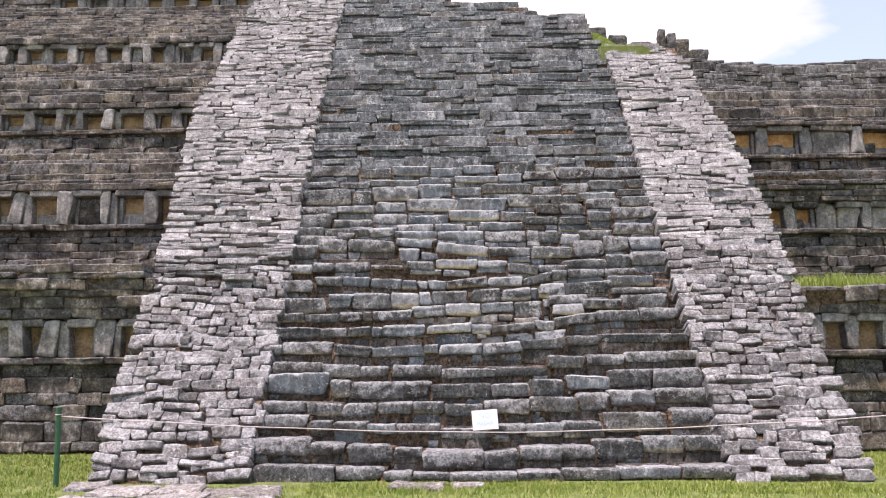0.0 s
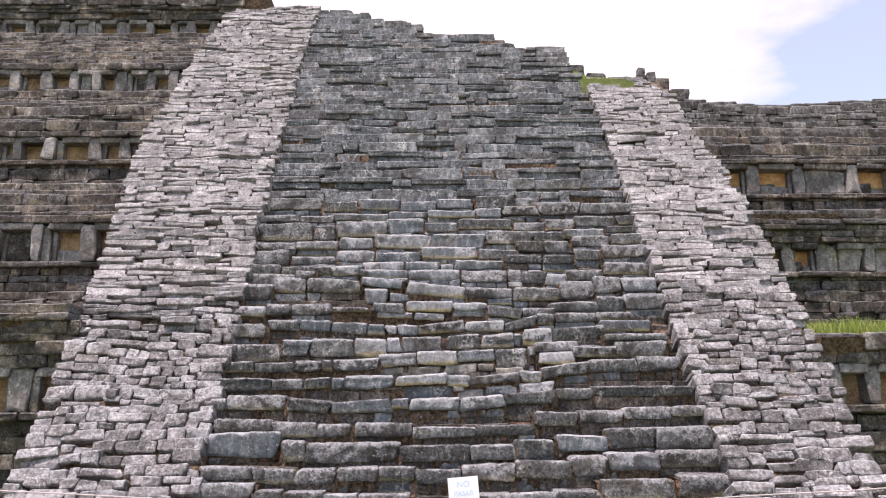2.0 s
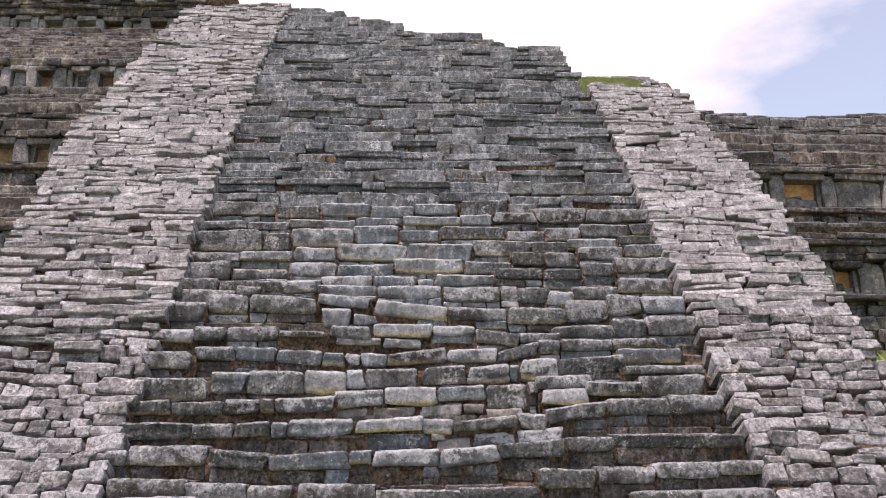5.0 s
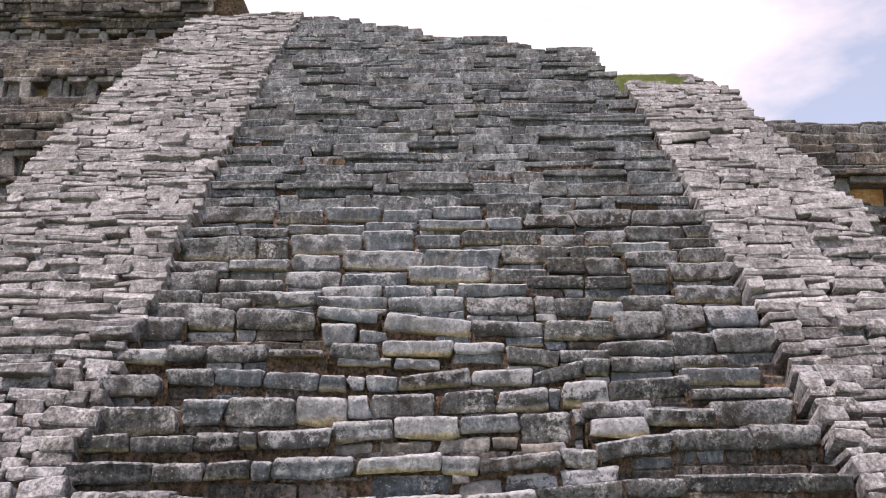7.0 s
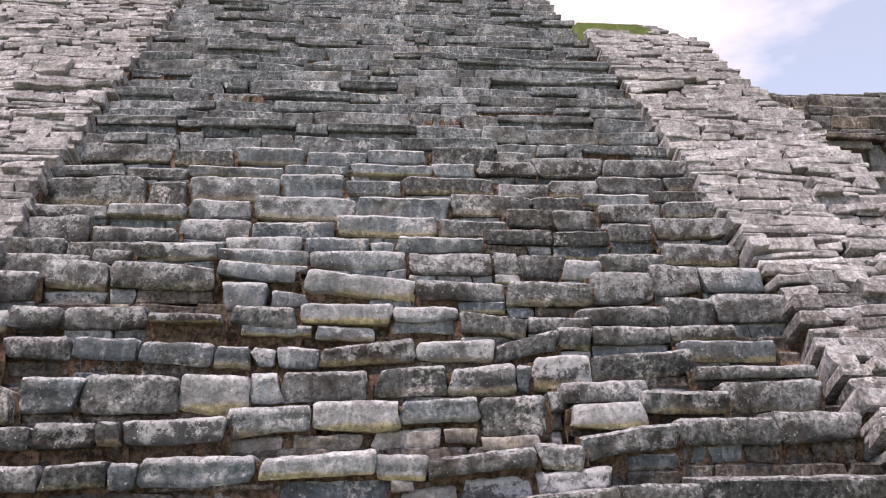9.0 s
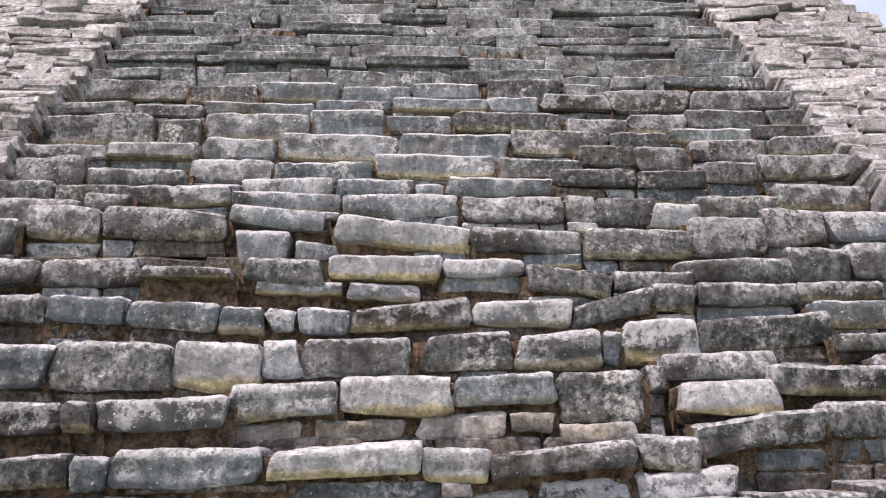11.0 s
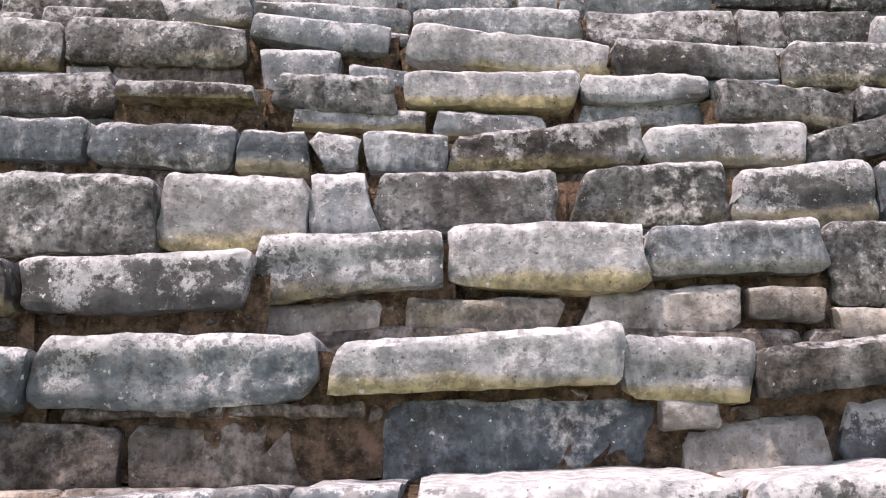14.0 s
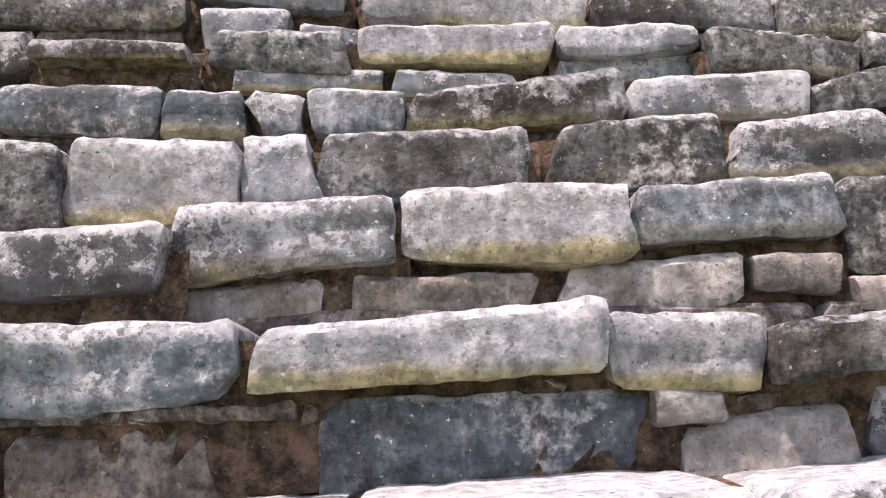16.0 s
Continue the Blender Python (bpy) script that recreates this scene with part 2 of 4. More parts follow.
SLAB = stone_material("ground_slab_stone", (0.20, 0.185, 0.175), (0.31, 0.29, 0.28), (0.42, 0.40, 0.385), 0.5, 0.2, 0.15)


def grass_material(name):
    m, nodes, links, bsdf = node_material(name)
    geo = nodes.new("ShaderNodeNewGeometry")
    n1 = noise_node(nodes, links, geo.outputs["Position"], 2.2, 5, 0.6)
    base = blend_node(nodes, links, ramp_node(nodes, links, n1, 0.35, 0.65), (0.15, 0.24, 0.035), (0.26, 0.32, 0.07))
    colour = blend_node(nodes, links, ramp_node(nodes, links, geo.outputs["Random Per Island"], 0.55, 1.0), base, (0.42, 0.42, 0.16))
    links.new(colour, bsdf.inputs["Base Color"])
    bsdf.inputs["Roughness"].default_value = 0.7
    bsdf.inputs["Specular IOR Level"].default_value = 0.2
    return m


BLADE = grass_material("grass_blade")
LAWN = plain_material("lawn_soil", (0.09, 0.13, 0.03), (0.19, 0.22, 0.07), 5.0, 0.95, 0.6)


# ---- helpers for building ----
def mesh_of(bm, name, material, smooth=False):
    me = bpy.data.meshes.new(name)
    bm.to_mesh(me)
    bm.free()
    me.materials.append(material)
    if smooth:
        me.polygons.foreach_set("use_smooth", [True] * len(me.polygons))
    return me


def part(name, bm, material, parent, label="", smooth=False):
    ob = new(name, mesh_of(bm, name, material, smooth))
    ob.parent = parent
    if label:
        ob["label"] = label
    return ob


def block_data(w, d, h, seed, step, bevel=0.014, tilt=0.0, rough=1.0):
    """Vertices and faces of a split limestone block: x centred, the front at y 0, z centred; worn corners, chipped arrises, open at the back."""
    rnd = random.Random(seed)
    off = Vector((rnd.uniform(-50, 50), rnd.uniform(-50, 50), rnd.uniform(-50, 50)))
    n3 = noise.noise

    def spread(length, b):
        b = min(b, length * 0.2)
        n = max(2, round((length - 2 * b) / step))
        return [0.0, b] + [b + (length - 2 * b) * k / n for k in range(1, n)] + [length - b, length]

    xs, zs = spread(w, bevel), spread(h, bevel)
    fine = step < 0.05
    ys = [0.0, 0.03, 0.075, 0.16, d] if fine else [0.0, 0.06, d]
    nx, ny, nz = len(xs), len(ys), len(zs)
    # slanted ends, and how far each corner is worn away
    thin = min(h, w)
    slant = [rnd.gauss(0, 0.04) * thin for _ in range(2)]
    lean_ends = [rnd.gauss(0, 0.07) * thin for _ in range(2)]
    worn = [(rnd.uniform(0.02, 0.1) * min(w, 3 * h), rnd.choice((0.04, 0.08, 0.12, 0.28)) * thin * rnd.uniform(0.5, 1.2)) for _ in range(4)]
    belly = rnd.uniform(-0.1, 0.06) * thin
    ledge = rnd.uniform(-0.25, 0.45) if rnd.random() < 0.22 else None
    face = (rnd.gauss(0, 0.03), rnd.gauss(0, 0.05))
    index, verts, faces = {}, [], []
    for i, xx in enumerate(xs):
        u = 2 * xx / w - 1
        for k, zz in enumerate(zs):
            s = 2 * zz / h - 1
            for j, yy in enumerate(ys):
                ex, ez = i in (0, nx - 1), k in (0, nz - 1)
                if not (ex or ez or j == 0):
                    continue
                x = xx - w / 2
                # the upper and the lower arris
                top = h / 2 + slant[0] * u + tilt * u / 2 + rough * (0.007 * n3(Vector((x * 8, 1.7, yy * 6)) + off) + 0.004 * n3(Vector((x * 27, 4.1, yy * 20)) + off))
                low = -h / 2 + slant[1] * u + tilt * u / 2 + belly * (1 - u * u) + rough * (0.008 * n3(Vector((x * 7, 9.3, yy * 6)) + off) + 0.005 * n3(Vector((x * 24, 6.2, yy * 20)) + off))
                side = 0 if u < 0 else 1
                reach, drop = worn[side]
                near_end = max(0.0, 1 - (w / 2 - abs(x)) / reach)
                top -= drop * near_end ** 2
                reach, drop = worn[2 + side]
                near_end = max(0.0, 1 - (w / 2 - abs(x)) / reach)
                low += drop * near_end ** 2
                z = low + (top - low) * (s + 1) / 2
                x += lean_ends[side] * s * abs(u) ** 3 + rough * 0.009 * n3(Vector((u * 2, z * 17, 2.2)) + off) * abs(u) ** 6
                # the split face, with a bedding ledge on some
                y = yy + face[0] * x + face[1] * s * h / 2
                chip = n3(Vector((x * 13, z * 13, 12.5)) + off)
                if j == 0:
                    y += rough * (0.008 * n3(Vector((x * 5, z * 7, 0)) + off) + 0.006 * abs(n3(Vector((x * 14, z * 22, 5)) + off)) + 0.003 * n3(Vector((x * 40, z * 40, 8)) + off))
                    if ledge is not None and s < ledge + 0.25 * n3(Vector((x * 6, 3.3, 0)) + off):
                        y += 0.008
                    if ez or ex:
                        y += bevel * (0.75 + 1.3 * max(0.0, chip)) * (1.15 if s > 0 and ez else 0.7 if ez else 0.6)
                    elif k == nz - 2:
                        y += bevel * 0.5 * max(0.0, chip - 0.1) * 2
                elif ez:
                    z += rough * 0.006 * n3(Vector((x * 15, yy * 15, s)) + off)
                index[i, j, k] = len(verts)
                verts.append((x, y, z))

    def quad(a, b, c, e):
        faces.append((index[a], index[b], index[c], index[e]))
    for i in range(nx - 1):
        for k in range(nz - 1):
            quad((i, 0, k), (i + 1, 0, k), (i + 1, 0, k + 1), (i, 0, k + 1))
        for j in range(ny - 1):
            quad((i, j, nz - 1), (i + 1, j, nz - 1), (i + 1, j + 1, nz - 1), (i, j + 1, nz - 1))
            quad((i, j, 0), (i, j + 1, 0), (i + 1, j + 1, 0), (i + 1, j, 0))
    for k in range(nz - 1):
        for j in range(ny - 1):
            quad((0, j, k), (0, j, k + 1), (0, j + 1, k + 1), (0, j + 1, k))
            quad((nx - 1, j, k), (nx - 1, j + 1, k), (nx - 1, j + 1, k + 1), (nx - 1, j, k + 1))
    return verts, faces


def block_mesh(name, material, w, d, h, seed, step=0.3, bevel=0.014, tilt=0.0, rough=1.0):
    verts, faces = block_data(w, d, h, seed, step, bevel, tilt, rough)
    me = bpy.data.meshes.new(name)
    me.from_pydata(verts, [], faces)
    me.materials.append(material)
    if step < 0.05:
        me.polygons.foreach_set("use_smooth", [True] * len(me.polygons))
        me.set_sharp_from_angle(angle=radians(48))
    return me


POOL = {}


def pooled(name, material, w, d, h, rnd, chamfer=0.02, rough=0.018):
    """A block out of a small stock of shared meshes, with the scale that gives it the wanted size."""
    ws = min((0.14, 0.22, 0.33, 0.48, 0.7), key=lambda a: abs(math.log(a / w)))
    hs = min((0.05, 0.08, 0.12, 0.18, 0.3), key=lambda a: abs(math.log(a / h)))
    key = (name, material.name, ws, hs, d, rnd.randrange(9), chamfer, rough)
    if key not in POOL:
        POOL[key] = block_mesh(name, material, ws, d, hs, hash(key[2:]) % 99991, 0.11, min(chamfer, hs * 0.2), 0.0, rough / 0.018)
    return POOL[key], (w / ws, 1, h / hs)


def lay(name, material, parent, x, y, z, w, h, d, rnd, tilt=1.0, chamfer=0.02, rough=0.018, pitch=-4.0):
    """One stone as an object of its own: the middle of its front face is at x, y, z."""
    me, scale = pooled(name, material, w, d, h, rnd, chamfer, rough)
    ob = new(name, me)
    ob.parent = parent
    ob.location, ob.scale = (x, y, z), scale
    ob.rotation_euler = (radians(pitch + rnd.gauss(0, 1.5) * tilt), radians(rnd.gauss(0, 0.9) * tilt), radians(rnd.gauss(0, 1.5) * tilt))
    return ob


def pile_up(pile, material, x, y, z, w, h, d, rnd, tilt=1.0, chamfer=0.02, rough=0.018, pitch=-4.0):
    """The same stone, added to a joined mass of (vertices, faces) instead."""
    me, scale = pooled("stone", material, w, d, h, rnd, chamfer, rough)
    turn = Euler((radians(pitch + rnd.gauss(0, 1.5) * tilt), radians(rnd.gauss(0, 0.9) * tilt), radians(rnd.gauss(0, 1.5) * tilt)))
    m = Matrix.LocRotScale((x, y, z), turn, scale)
    n = len(pile[0])
    pile[0].extend((m @ v.co)[:] for v in me.vertices)
    pile[1].extend(tuple(n + i for i in p.vertices) for p in me.polygons)


def mass(name, pile, material, parent, label):
    me = bpy.data.meshes.new(name)
    me.from_pydata(pile[0], [], pile[1])
    me.materials.append(material)
    ob = new(name, me)
    ob.parent = parent
    return tagged(ob, label, kind="stuff")


def prism(bm, outline, x0, x1):
    """A solid with the given side outline of (y, z), from x0 to x1."""
    a = [bm.verts.new((x0, y, z)) for y, z in outline]
    b = [bm.verts.new((x1, y, z)) for y, z in outline]
    n = len(outline)
    for i in range(n):
        bm.faces.new((a[i], a[(i + 1) % n], b[(i + 1) % n], b[i]))
    bm.faces.new(a[::-1])
    bm.faces.new(b)
    bmesh.ops.recalc_face_normals(bm, faces=bm.faces[:])


def setting(name, bm, material, label, category):
    ob = new(name, mesh_of(bm, name, material))
    return tagged(ob, label, category, kind="structure")


# ---- the stairway ----
SLOPE = 0.926


def nose(z):
    """Depth of the stair's front at the height z."""
    return 10.07 + (z - 1.5) / SLOPE


def stair_left(z):
    return -1.83 - 0.42 * min(z, 7.5) / 7.5


def stair_right(z):
    return 2.84 + 0.28 * min(z, 7.5) / 7.5


TOP_EDGE = ((-2.4, 9.85), (-1.5, 9.77), (-0.9, 9.4), (0.2, 9.08), (0.35, 8.78), (1.1, 8.69), (1.9, 8.42), (2.2, 8.23), (2.9, 8.13), (3.3, 8.1))


def top_limit(x):
    """The broken top edge of the stair, lower towards the right."""
    for (xa, za), (xb, zb) in zip(TOP_EDGE, TOP_EDGE[1:]):
        if x <= xb:
            return za + (zb - za) * max(0.0, (x - xa) / (xb - xa))
    return TOP_EDGE[-1][1]


bm = bmesh.new()
prism(bm, [(nose(-0.3) + 0.36, -0.3), (nose(7.0) + 0.36, 7.0), (24.0, 7.0), (24.0, -0.3)], -2.35, 3.2)
for xa, xb, zt in ((-2.35, -0.9, 9.3), (-0.9, 0.2, 8.95), (0.2, 1.1, 8.55), (1.1, 2.2, 8.1), (2.2, 2.95, 7.9)):
    prism(bm, [(nose(7.0) + 0.36, 6.99), (nose(zt) + 0.36, zt), (24.0, zt), (24.0, 6.99)], xa, xb)
stairway = setting("stairway", bm, FILL, "steep ruined stairway of grey weathered limestone blocks", "stairway")
srnd = random.Random(11)
LICHEN_AT = ((-0.85, 1.91), (0.11, 1.93), (0.56, 1.95), (0.33, 2.095), (-0.7, 2.28), (-0.27, 2.345), (1.06, 2.285), (-1.7, 1.49), (-1.5, 1.32), (1.9, 2.3), (-1.2, 2.32), (0.95, 2.79), (-1.5, 0.36), (1.8, 0.33))
CREAM_AT = ((0.11, 1.51), (0.49, 1.51), (0.27, 1.77), (1.56, 1.75), (-0.44, 1.91), (0.28, 2.59), (0.2, 2.37), (-1.6, 3.9), (2.2, 2.0), (-0.2, 3.95))


def step_stone(x0, x1, ztop, h, tilt=0.0, depth=0.0):
    """One cap or riser stone of the stair; near the end of the walk with a finer mesh."""
    near = 1.2 < ztop < 2.45 and x0 > -1.5 and x1 < 1.6
    w, x, z = x1 - x0 - 0.006, (x0 + x1) / 2, ztop - h / 2
    skin = CREAM if any(abs(x - px) < 0.12 and abs(ztop - pz) < 0.07 for px, pz in CREAM_AT) else STAIR
    if any(abs(x - px) < 0.16 and abs(ztop - pz) < 0.05 for px, pz in LICHEN_AT):
        skin = LICHEN
    elif skin is STAIR and not depth and (ztop < 1.25 or x > 0.86 or x < -0.8) and srnd.random() < 0.85:
        skin = LICHEN
    if depth and (x < -0.5 or x < -0.2 and ztop < 1.45):
        skin = RUBBLE
    elif depth and (1.5 < ztop < 1.7 or 0.46 < x < 0.7 and ztop < 1.45):
        skin = WASHED
    y = (depth or nose(ztop)) + srnd.gauss(0, 0.008 if near else 0.014)
    me = block_mesh("stone", skin, w, 0.42, h, srnd.randrange(99999), 0.015 if near else 0.032 if ztop < 3.1 else 0.06, min(0.014, 0.14 * h), tilt, 1.05 if near else 1.2)
    ob = new("stone", me)
    ob.parent = stairway
    ob.location = (x, y, z)
    ob.rotation_euler = (radians(srnd.gauss(-4.0, 1.5)), 0, radians(srnd.gauss(0, 1.2)))
    return ob


LAID = []
BED = ([], [])


def bed(x0, x1, z0, z1, y):
    """A block of earth mortar behind a stone, added to the stair's one mass of mortar."""
    verts, faces = BED
    n = len(verts)
    nx = max(2, int((x1 - x0) / 0.03))
    for i in range(nx + 1):
        x = x0 + (x1 - x0) * i / nx
        for z, yy in ((z0, y), (z0 * 0.7 + z1 * 0.3, y), (z0 * 0.35 + z1 * 0.65, y), (z1, y + 0.008), (z1, y + 0.4)):
            verts.append((x + srnd.uniform(-0.01, 0.01), yy + srnd.uniform(-0.011, 0.011), z + srnd.uniform(-0.012, 0.004)))
    for i in range(nx):
        for k in range(4):
            a = n + i * 5 + k
            faces.append((a, a + 5, a + 6, a + 1))


def step_stones(depth, stones):
    """Stones of (left, right, top, height, and how much the right end is higher); depth 0: on the stair's slope, else set back to that depth."""
    for x0, x1, ztop, h, *tilt in stones:
        step_stone(x0, x1, ztop, h, tilt[0] if tilt else 0.0, depth)
        LAID.append((x0, x1, ztop, h, depth))
        if not depth:
            bed(x0 - 0.03, x1 + 0.03, ztop - 0.26, ztop - 0.03, nose(ztop) + 0.062)


step_stones(0, [(-1.83, -1, 0.13, 0.18), (-0.99, -0.52, 0.11, 0.12), (-0.52, -0.24, 0.07, 0.08), (-0.24, 0.12, 0.06, 0.06), (0.12, 0.78, 0.06, 0.08), (0.78, 1.22, 0.07, 0.09), (1.22, 1.77, 0.08, 0.1), (1.78, 2.38, 0.1, 0.11), (2.39, 2.88, 0.11, 0.11)])
step_stones(0, [(-1.91, -1.29, 0.36, 0.17), (-1.28, -0.94, 0.31, 0.1), (-0.9, -0.45, 0.3, 0.17), (-0.44, -0.15, 0.27, 0.08), (-0.15, 0.46, 0.24, 0.15), (0.46, 0.8, 0.23, 0.17), (0.83, 1.25, 0.28, 0.14), (1.25, 1.57, 0.28, 0.14), (1.58, 2.06, 0.33, 0.18), (2.07, 2.48, 0.36, 0.16), (2.49, 2.9, 0.36, 0.15)])
step_stones(0, [(-1.88, -1.36, 0.57, 0.15), (-1.34, -1.1, 0.51, 0.1), (-1.08, -0.73, 0.5, 0.09), (-0.73, -0.43, 0.48, 0.09), (-0.43, 0.03, 0.48, 0.1), (0.03, 0.54, 0.44, 0.1), (0.56, 0.91, 0.47, 0.09), (0.91, 1.29, 0.48, 0.13), (1.29, 1.7, 0.49, 0.16), (1.72, 2.37, 0.58, 0.2), (2.44, 2.94, 0.6, 0.2)])
step_stones(0, [(-1.87, -1.41, 0.7, 0.11), (-1.4, -1.02, 0.68, 0.13), (-1.02, -0.66, 0.67, 0.12), (-0.64, -0.27, 0.68, 0.12), (-0.27, 0.06, 0.69, 0.12), (0.06, 0.48, 0.66, 0.12), (0.48, 0.97, 0.7, 0.14), (0.97, 1.48, 0.73, 0.15), (1.49, 1.82, 0.76, 0.18), (1.83, 2.32, 0.79, 0.17), (2.32, 2.9, 0.81, 0.16)])
step_stones(0, [(-1.91, -1.22, 0.98, 0.22), (-1.18, -0.96, 0.91, 0.19), (-0.96, -0.09, 0.89, 0.17), (-0.08, 0.57, 0.86, 0.15), (0.57, 0.99, 0.86, 0.13), (0.99, 1.36, 0.9, 0.16), (1.4, 1.87, 0.94, 0.15), (1.88, 2.35, 1, 0.19), (2.35, 2.88, 1.01, 0.2)])
step_stones(0, [(-1.87, -1.3, 1.1, 0.13), (-1.3, -0.88, 1.07, 0.14), (-0.88, -0.57, 1.05, 0.12), (-0.52, 0.03, 1.06, 0.13), (0.03, 0.63, 1.02, 0.1), (0.63, 1.2, 1.03, 0.09), (1.22, 1.63, 1.15, 0.13), (1.66, 2.08, 1.16, 0.11), (2.09, 2.57, 1.19, 0.11), (2.57, 2.93, 1.2, 0.1)])
step_stones(0, [(-1.97, -1.82, 1.29, 0.11), (-1.83, -1.24, 1.32, 0.14), (-1.21, -0.78, 1.28, 0.12, -0.03), (-0.77, -0.18, 1.265, 0.12, 0.02), (-0.18, -0.01, 1.28, 0.1), (0, 0.49, 1.285, 0.12, 0.01), (0.49, 0.94, 1.3, 0.12, 0.05), (0.95, 1.45, 1.34, 0.12, 0.03), (1.47, 1.84, 1.37, 0.1), (1.86, 2.86, 1.39, 0.1)])
step_stones(10.12, [(-1.42, -1.09, 1.36, 0.1), (-1.08, -0.84, 1.355, 0.11), (-0.84, -0.52, 1.355, 0.12, -0.01), (-0.51, -0.07, 1.36, 0.12, 0.03), (-0.06, 0.43, 1.395, 0.13, 0.02), (0.48, 0.75, 1.36, 0.11, 0.02), (0.77, 1.1, 1.4, 0.12, 0.02), (1.12, 1.48, 1.43, 0.1, 0.02)])
step_stones(10.115, [(-0.63, -0.34, 1.395, 0.035), (-0.33, -0.09, 1.39, 0.025), (0.44, 0.55, 1.395, 0.05)])
step_stones(0, [(-2.02, -1.42, 1.49, 0.13), (-1.41, -1.09, 1.48, 0.11), (-1.08, -0.81, 1.49, 0.11, 0.01), (-0.8, -0.68, 1.49, 0.11), (-0.68, -0.17, 1.51, 0.12, 0.01), (-0.15, 0.375, 1.515, 0.1, 0.035), (0.375, 0.61, 1.51, 0.11, -0.01), (0.61, 1.12, 1.515, 0.09, 0.045), (1.13, 1.36, 1.55, 0.12, -0.02), (1.37, 1.86, 1.62, 0.12, 0.06), (1.87, 2.39, 1.67, 0.13), (2.4, 2.84, 1.7, 0.14)])
step_stones(10.375, [(-1.67, -1.23, 1.54, 0.06), (-1.2, -1.01, 1.55, 0.06), (-0.99, -0.62, 1.555, 0.07, 0.01), (-0.52, -0.08, 1.59, 0.08, 0.01), (-0.03, 0.31, 1.605, 0.08, 0.01), (0.36, 0.7, 1.625, 0.09, 0.01), (0.71, 0.88, 1.63, 0.07), (0.9, 1.2, 1.59, 0.06, 0.01)])
step_stones(0, [(-1.99, -1.63, 1.66, 0.11), (-1.62, -1.22, 1.65, 0.1, 0.01), (-1.22, -0.93, 1.67, 0.11), (-0.93, -0.815, 1.67, 0.11, -0.01), (-0.81, -0.345, 1.685, 0.11, 0.015), (-0.36, 0.05, 1.74, 0.13, 0.025), (0.06, 0.49, 1.77, 0.14, -0.015), (0.495, 0.89, 1.775, 0.12, 0.02), (0.9, 1.24, 1.79, 0.2, 0.02), (1.26, 1.33, 1.81, 0.1), (1.36, 1.73, 1.75, 0.13), (1.74, 2.21, 1.81, 0.11), (2.22, 2.77, 1.87, 0.17)])
step_stones(0, [(1.32, 1.81, 1.87, 0.11, 0.02)])
step_stones(0, [(-2.01, -1.4, 1.85, 0.19), (-1.39, -1.09, 1.9, 0.17), (-1.09, -0.62, 1.91, 0.19), (-0.62, -0.265, 1.91, 0.18, -0.01), (-0.265, -0.11, 1.92, 0.15), (-0.11, 0.33, 1.93, 0.16, 0.01), (0.37, 0.745, 1.95, 0.15), (0.76, 1.12, 1.96, 0.15, 0.015), (1.125, 1.2, 1.96, 0.13, -0.01), (1.22, 1.55, 2.02, 0.18, 0.01), (1.56, 2.15, 2.04, 0.13, 0.03), (2.12, 2.81, 1.96, 0.07)])
step_stones(0, [(-2.06, -1.61, 2.09, 0.15), (-1.6, -1.26, 2.14, 0.12, -0.01), (-1.25, -0.9, 2.13, 0.11, -0.02), (-0.88, -0.495, 2.1, 0.11, -0.02), (-0.49, -0.295, 2.08, 0.12, -0.01), (-0.28, -0.16, 2.07, 0.1), (-0.155, 0.065, 2.07, 0.11, -0.01), (0.07, 0.59, 2.095, 0.11, 0.05), (0.595, 1.035, 2.115, 0.11, 0.01), (1.035, 1.4, 2.135, 0.11, 0.08), (1.41, 1.61, 2.2, 0.13), (1.62, 2.08, 2.21, 0.1), (2.09, 2.48, 2.22, 0.09), (2.1, 2.68, 2.12, 0.12)])
step_stones(11.0, [(-2.07, -1.44, 2.2, 0.08), (-0.89, -0.53, 2.265, 0.06), (-0.4, 0.01, 2.235, 0.06), (0.03, 0.37, 2.23, 0.08, -0.01), (0.47, 0.88, 2.265, 0.08)])
step_stones(0, [(-2.07, -1.67, 2.31, 0.12), (-1.66, -1.385, 2.33, 0.11), (-1.38, -0.92, 2.335, 0.12, 0.01), (-0.9, -0.5, 2.29, 0.05, -0.01), (-0.46, -0.09, 2.345, 0.11, -0.01), (-0.065, 0.47, 2.37, 0.12, -0.015), (0.48, 0.86, 2.345, 0.085), (0.865, 1.255, 2.285, 0.12, -0.055), (1.26, 1.63, 2.27, 0.09), (1.57, 2.15, 2.35, 0.11), (2.16, 2.47, 2.42, 0.16), (2.48, 2.98, 2.46, 0.18)])
step_stones(11.28, [(-0.56, -0.3, 2.545, 0.17), (-0.27, -0.05, 2.485, 0.09, -0.02)])
step_stones(0, [(-2.08, -1.67, 2.6, 0.18), (-1.66, -1.28, 2.69, 0.19, -0.03), (-1.26, -0.63, 2.67, 0.16, -0.05), (-0.61, -0.13, 2.675, 0.1, -0.04), (-0.06, 0.62, 2.59, 0.14, -0.07), (0.625, 1.18, 2.54, 0.12, -0.02), (1.19, 1.73, 2.545, 0.16, -0.01), (1.75, 2.16, 2.63, 0.2), (2.17, 2.51, 2.69, 0.19), (2.52, 2.94, 2.68, 0.17)])
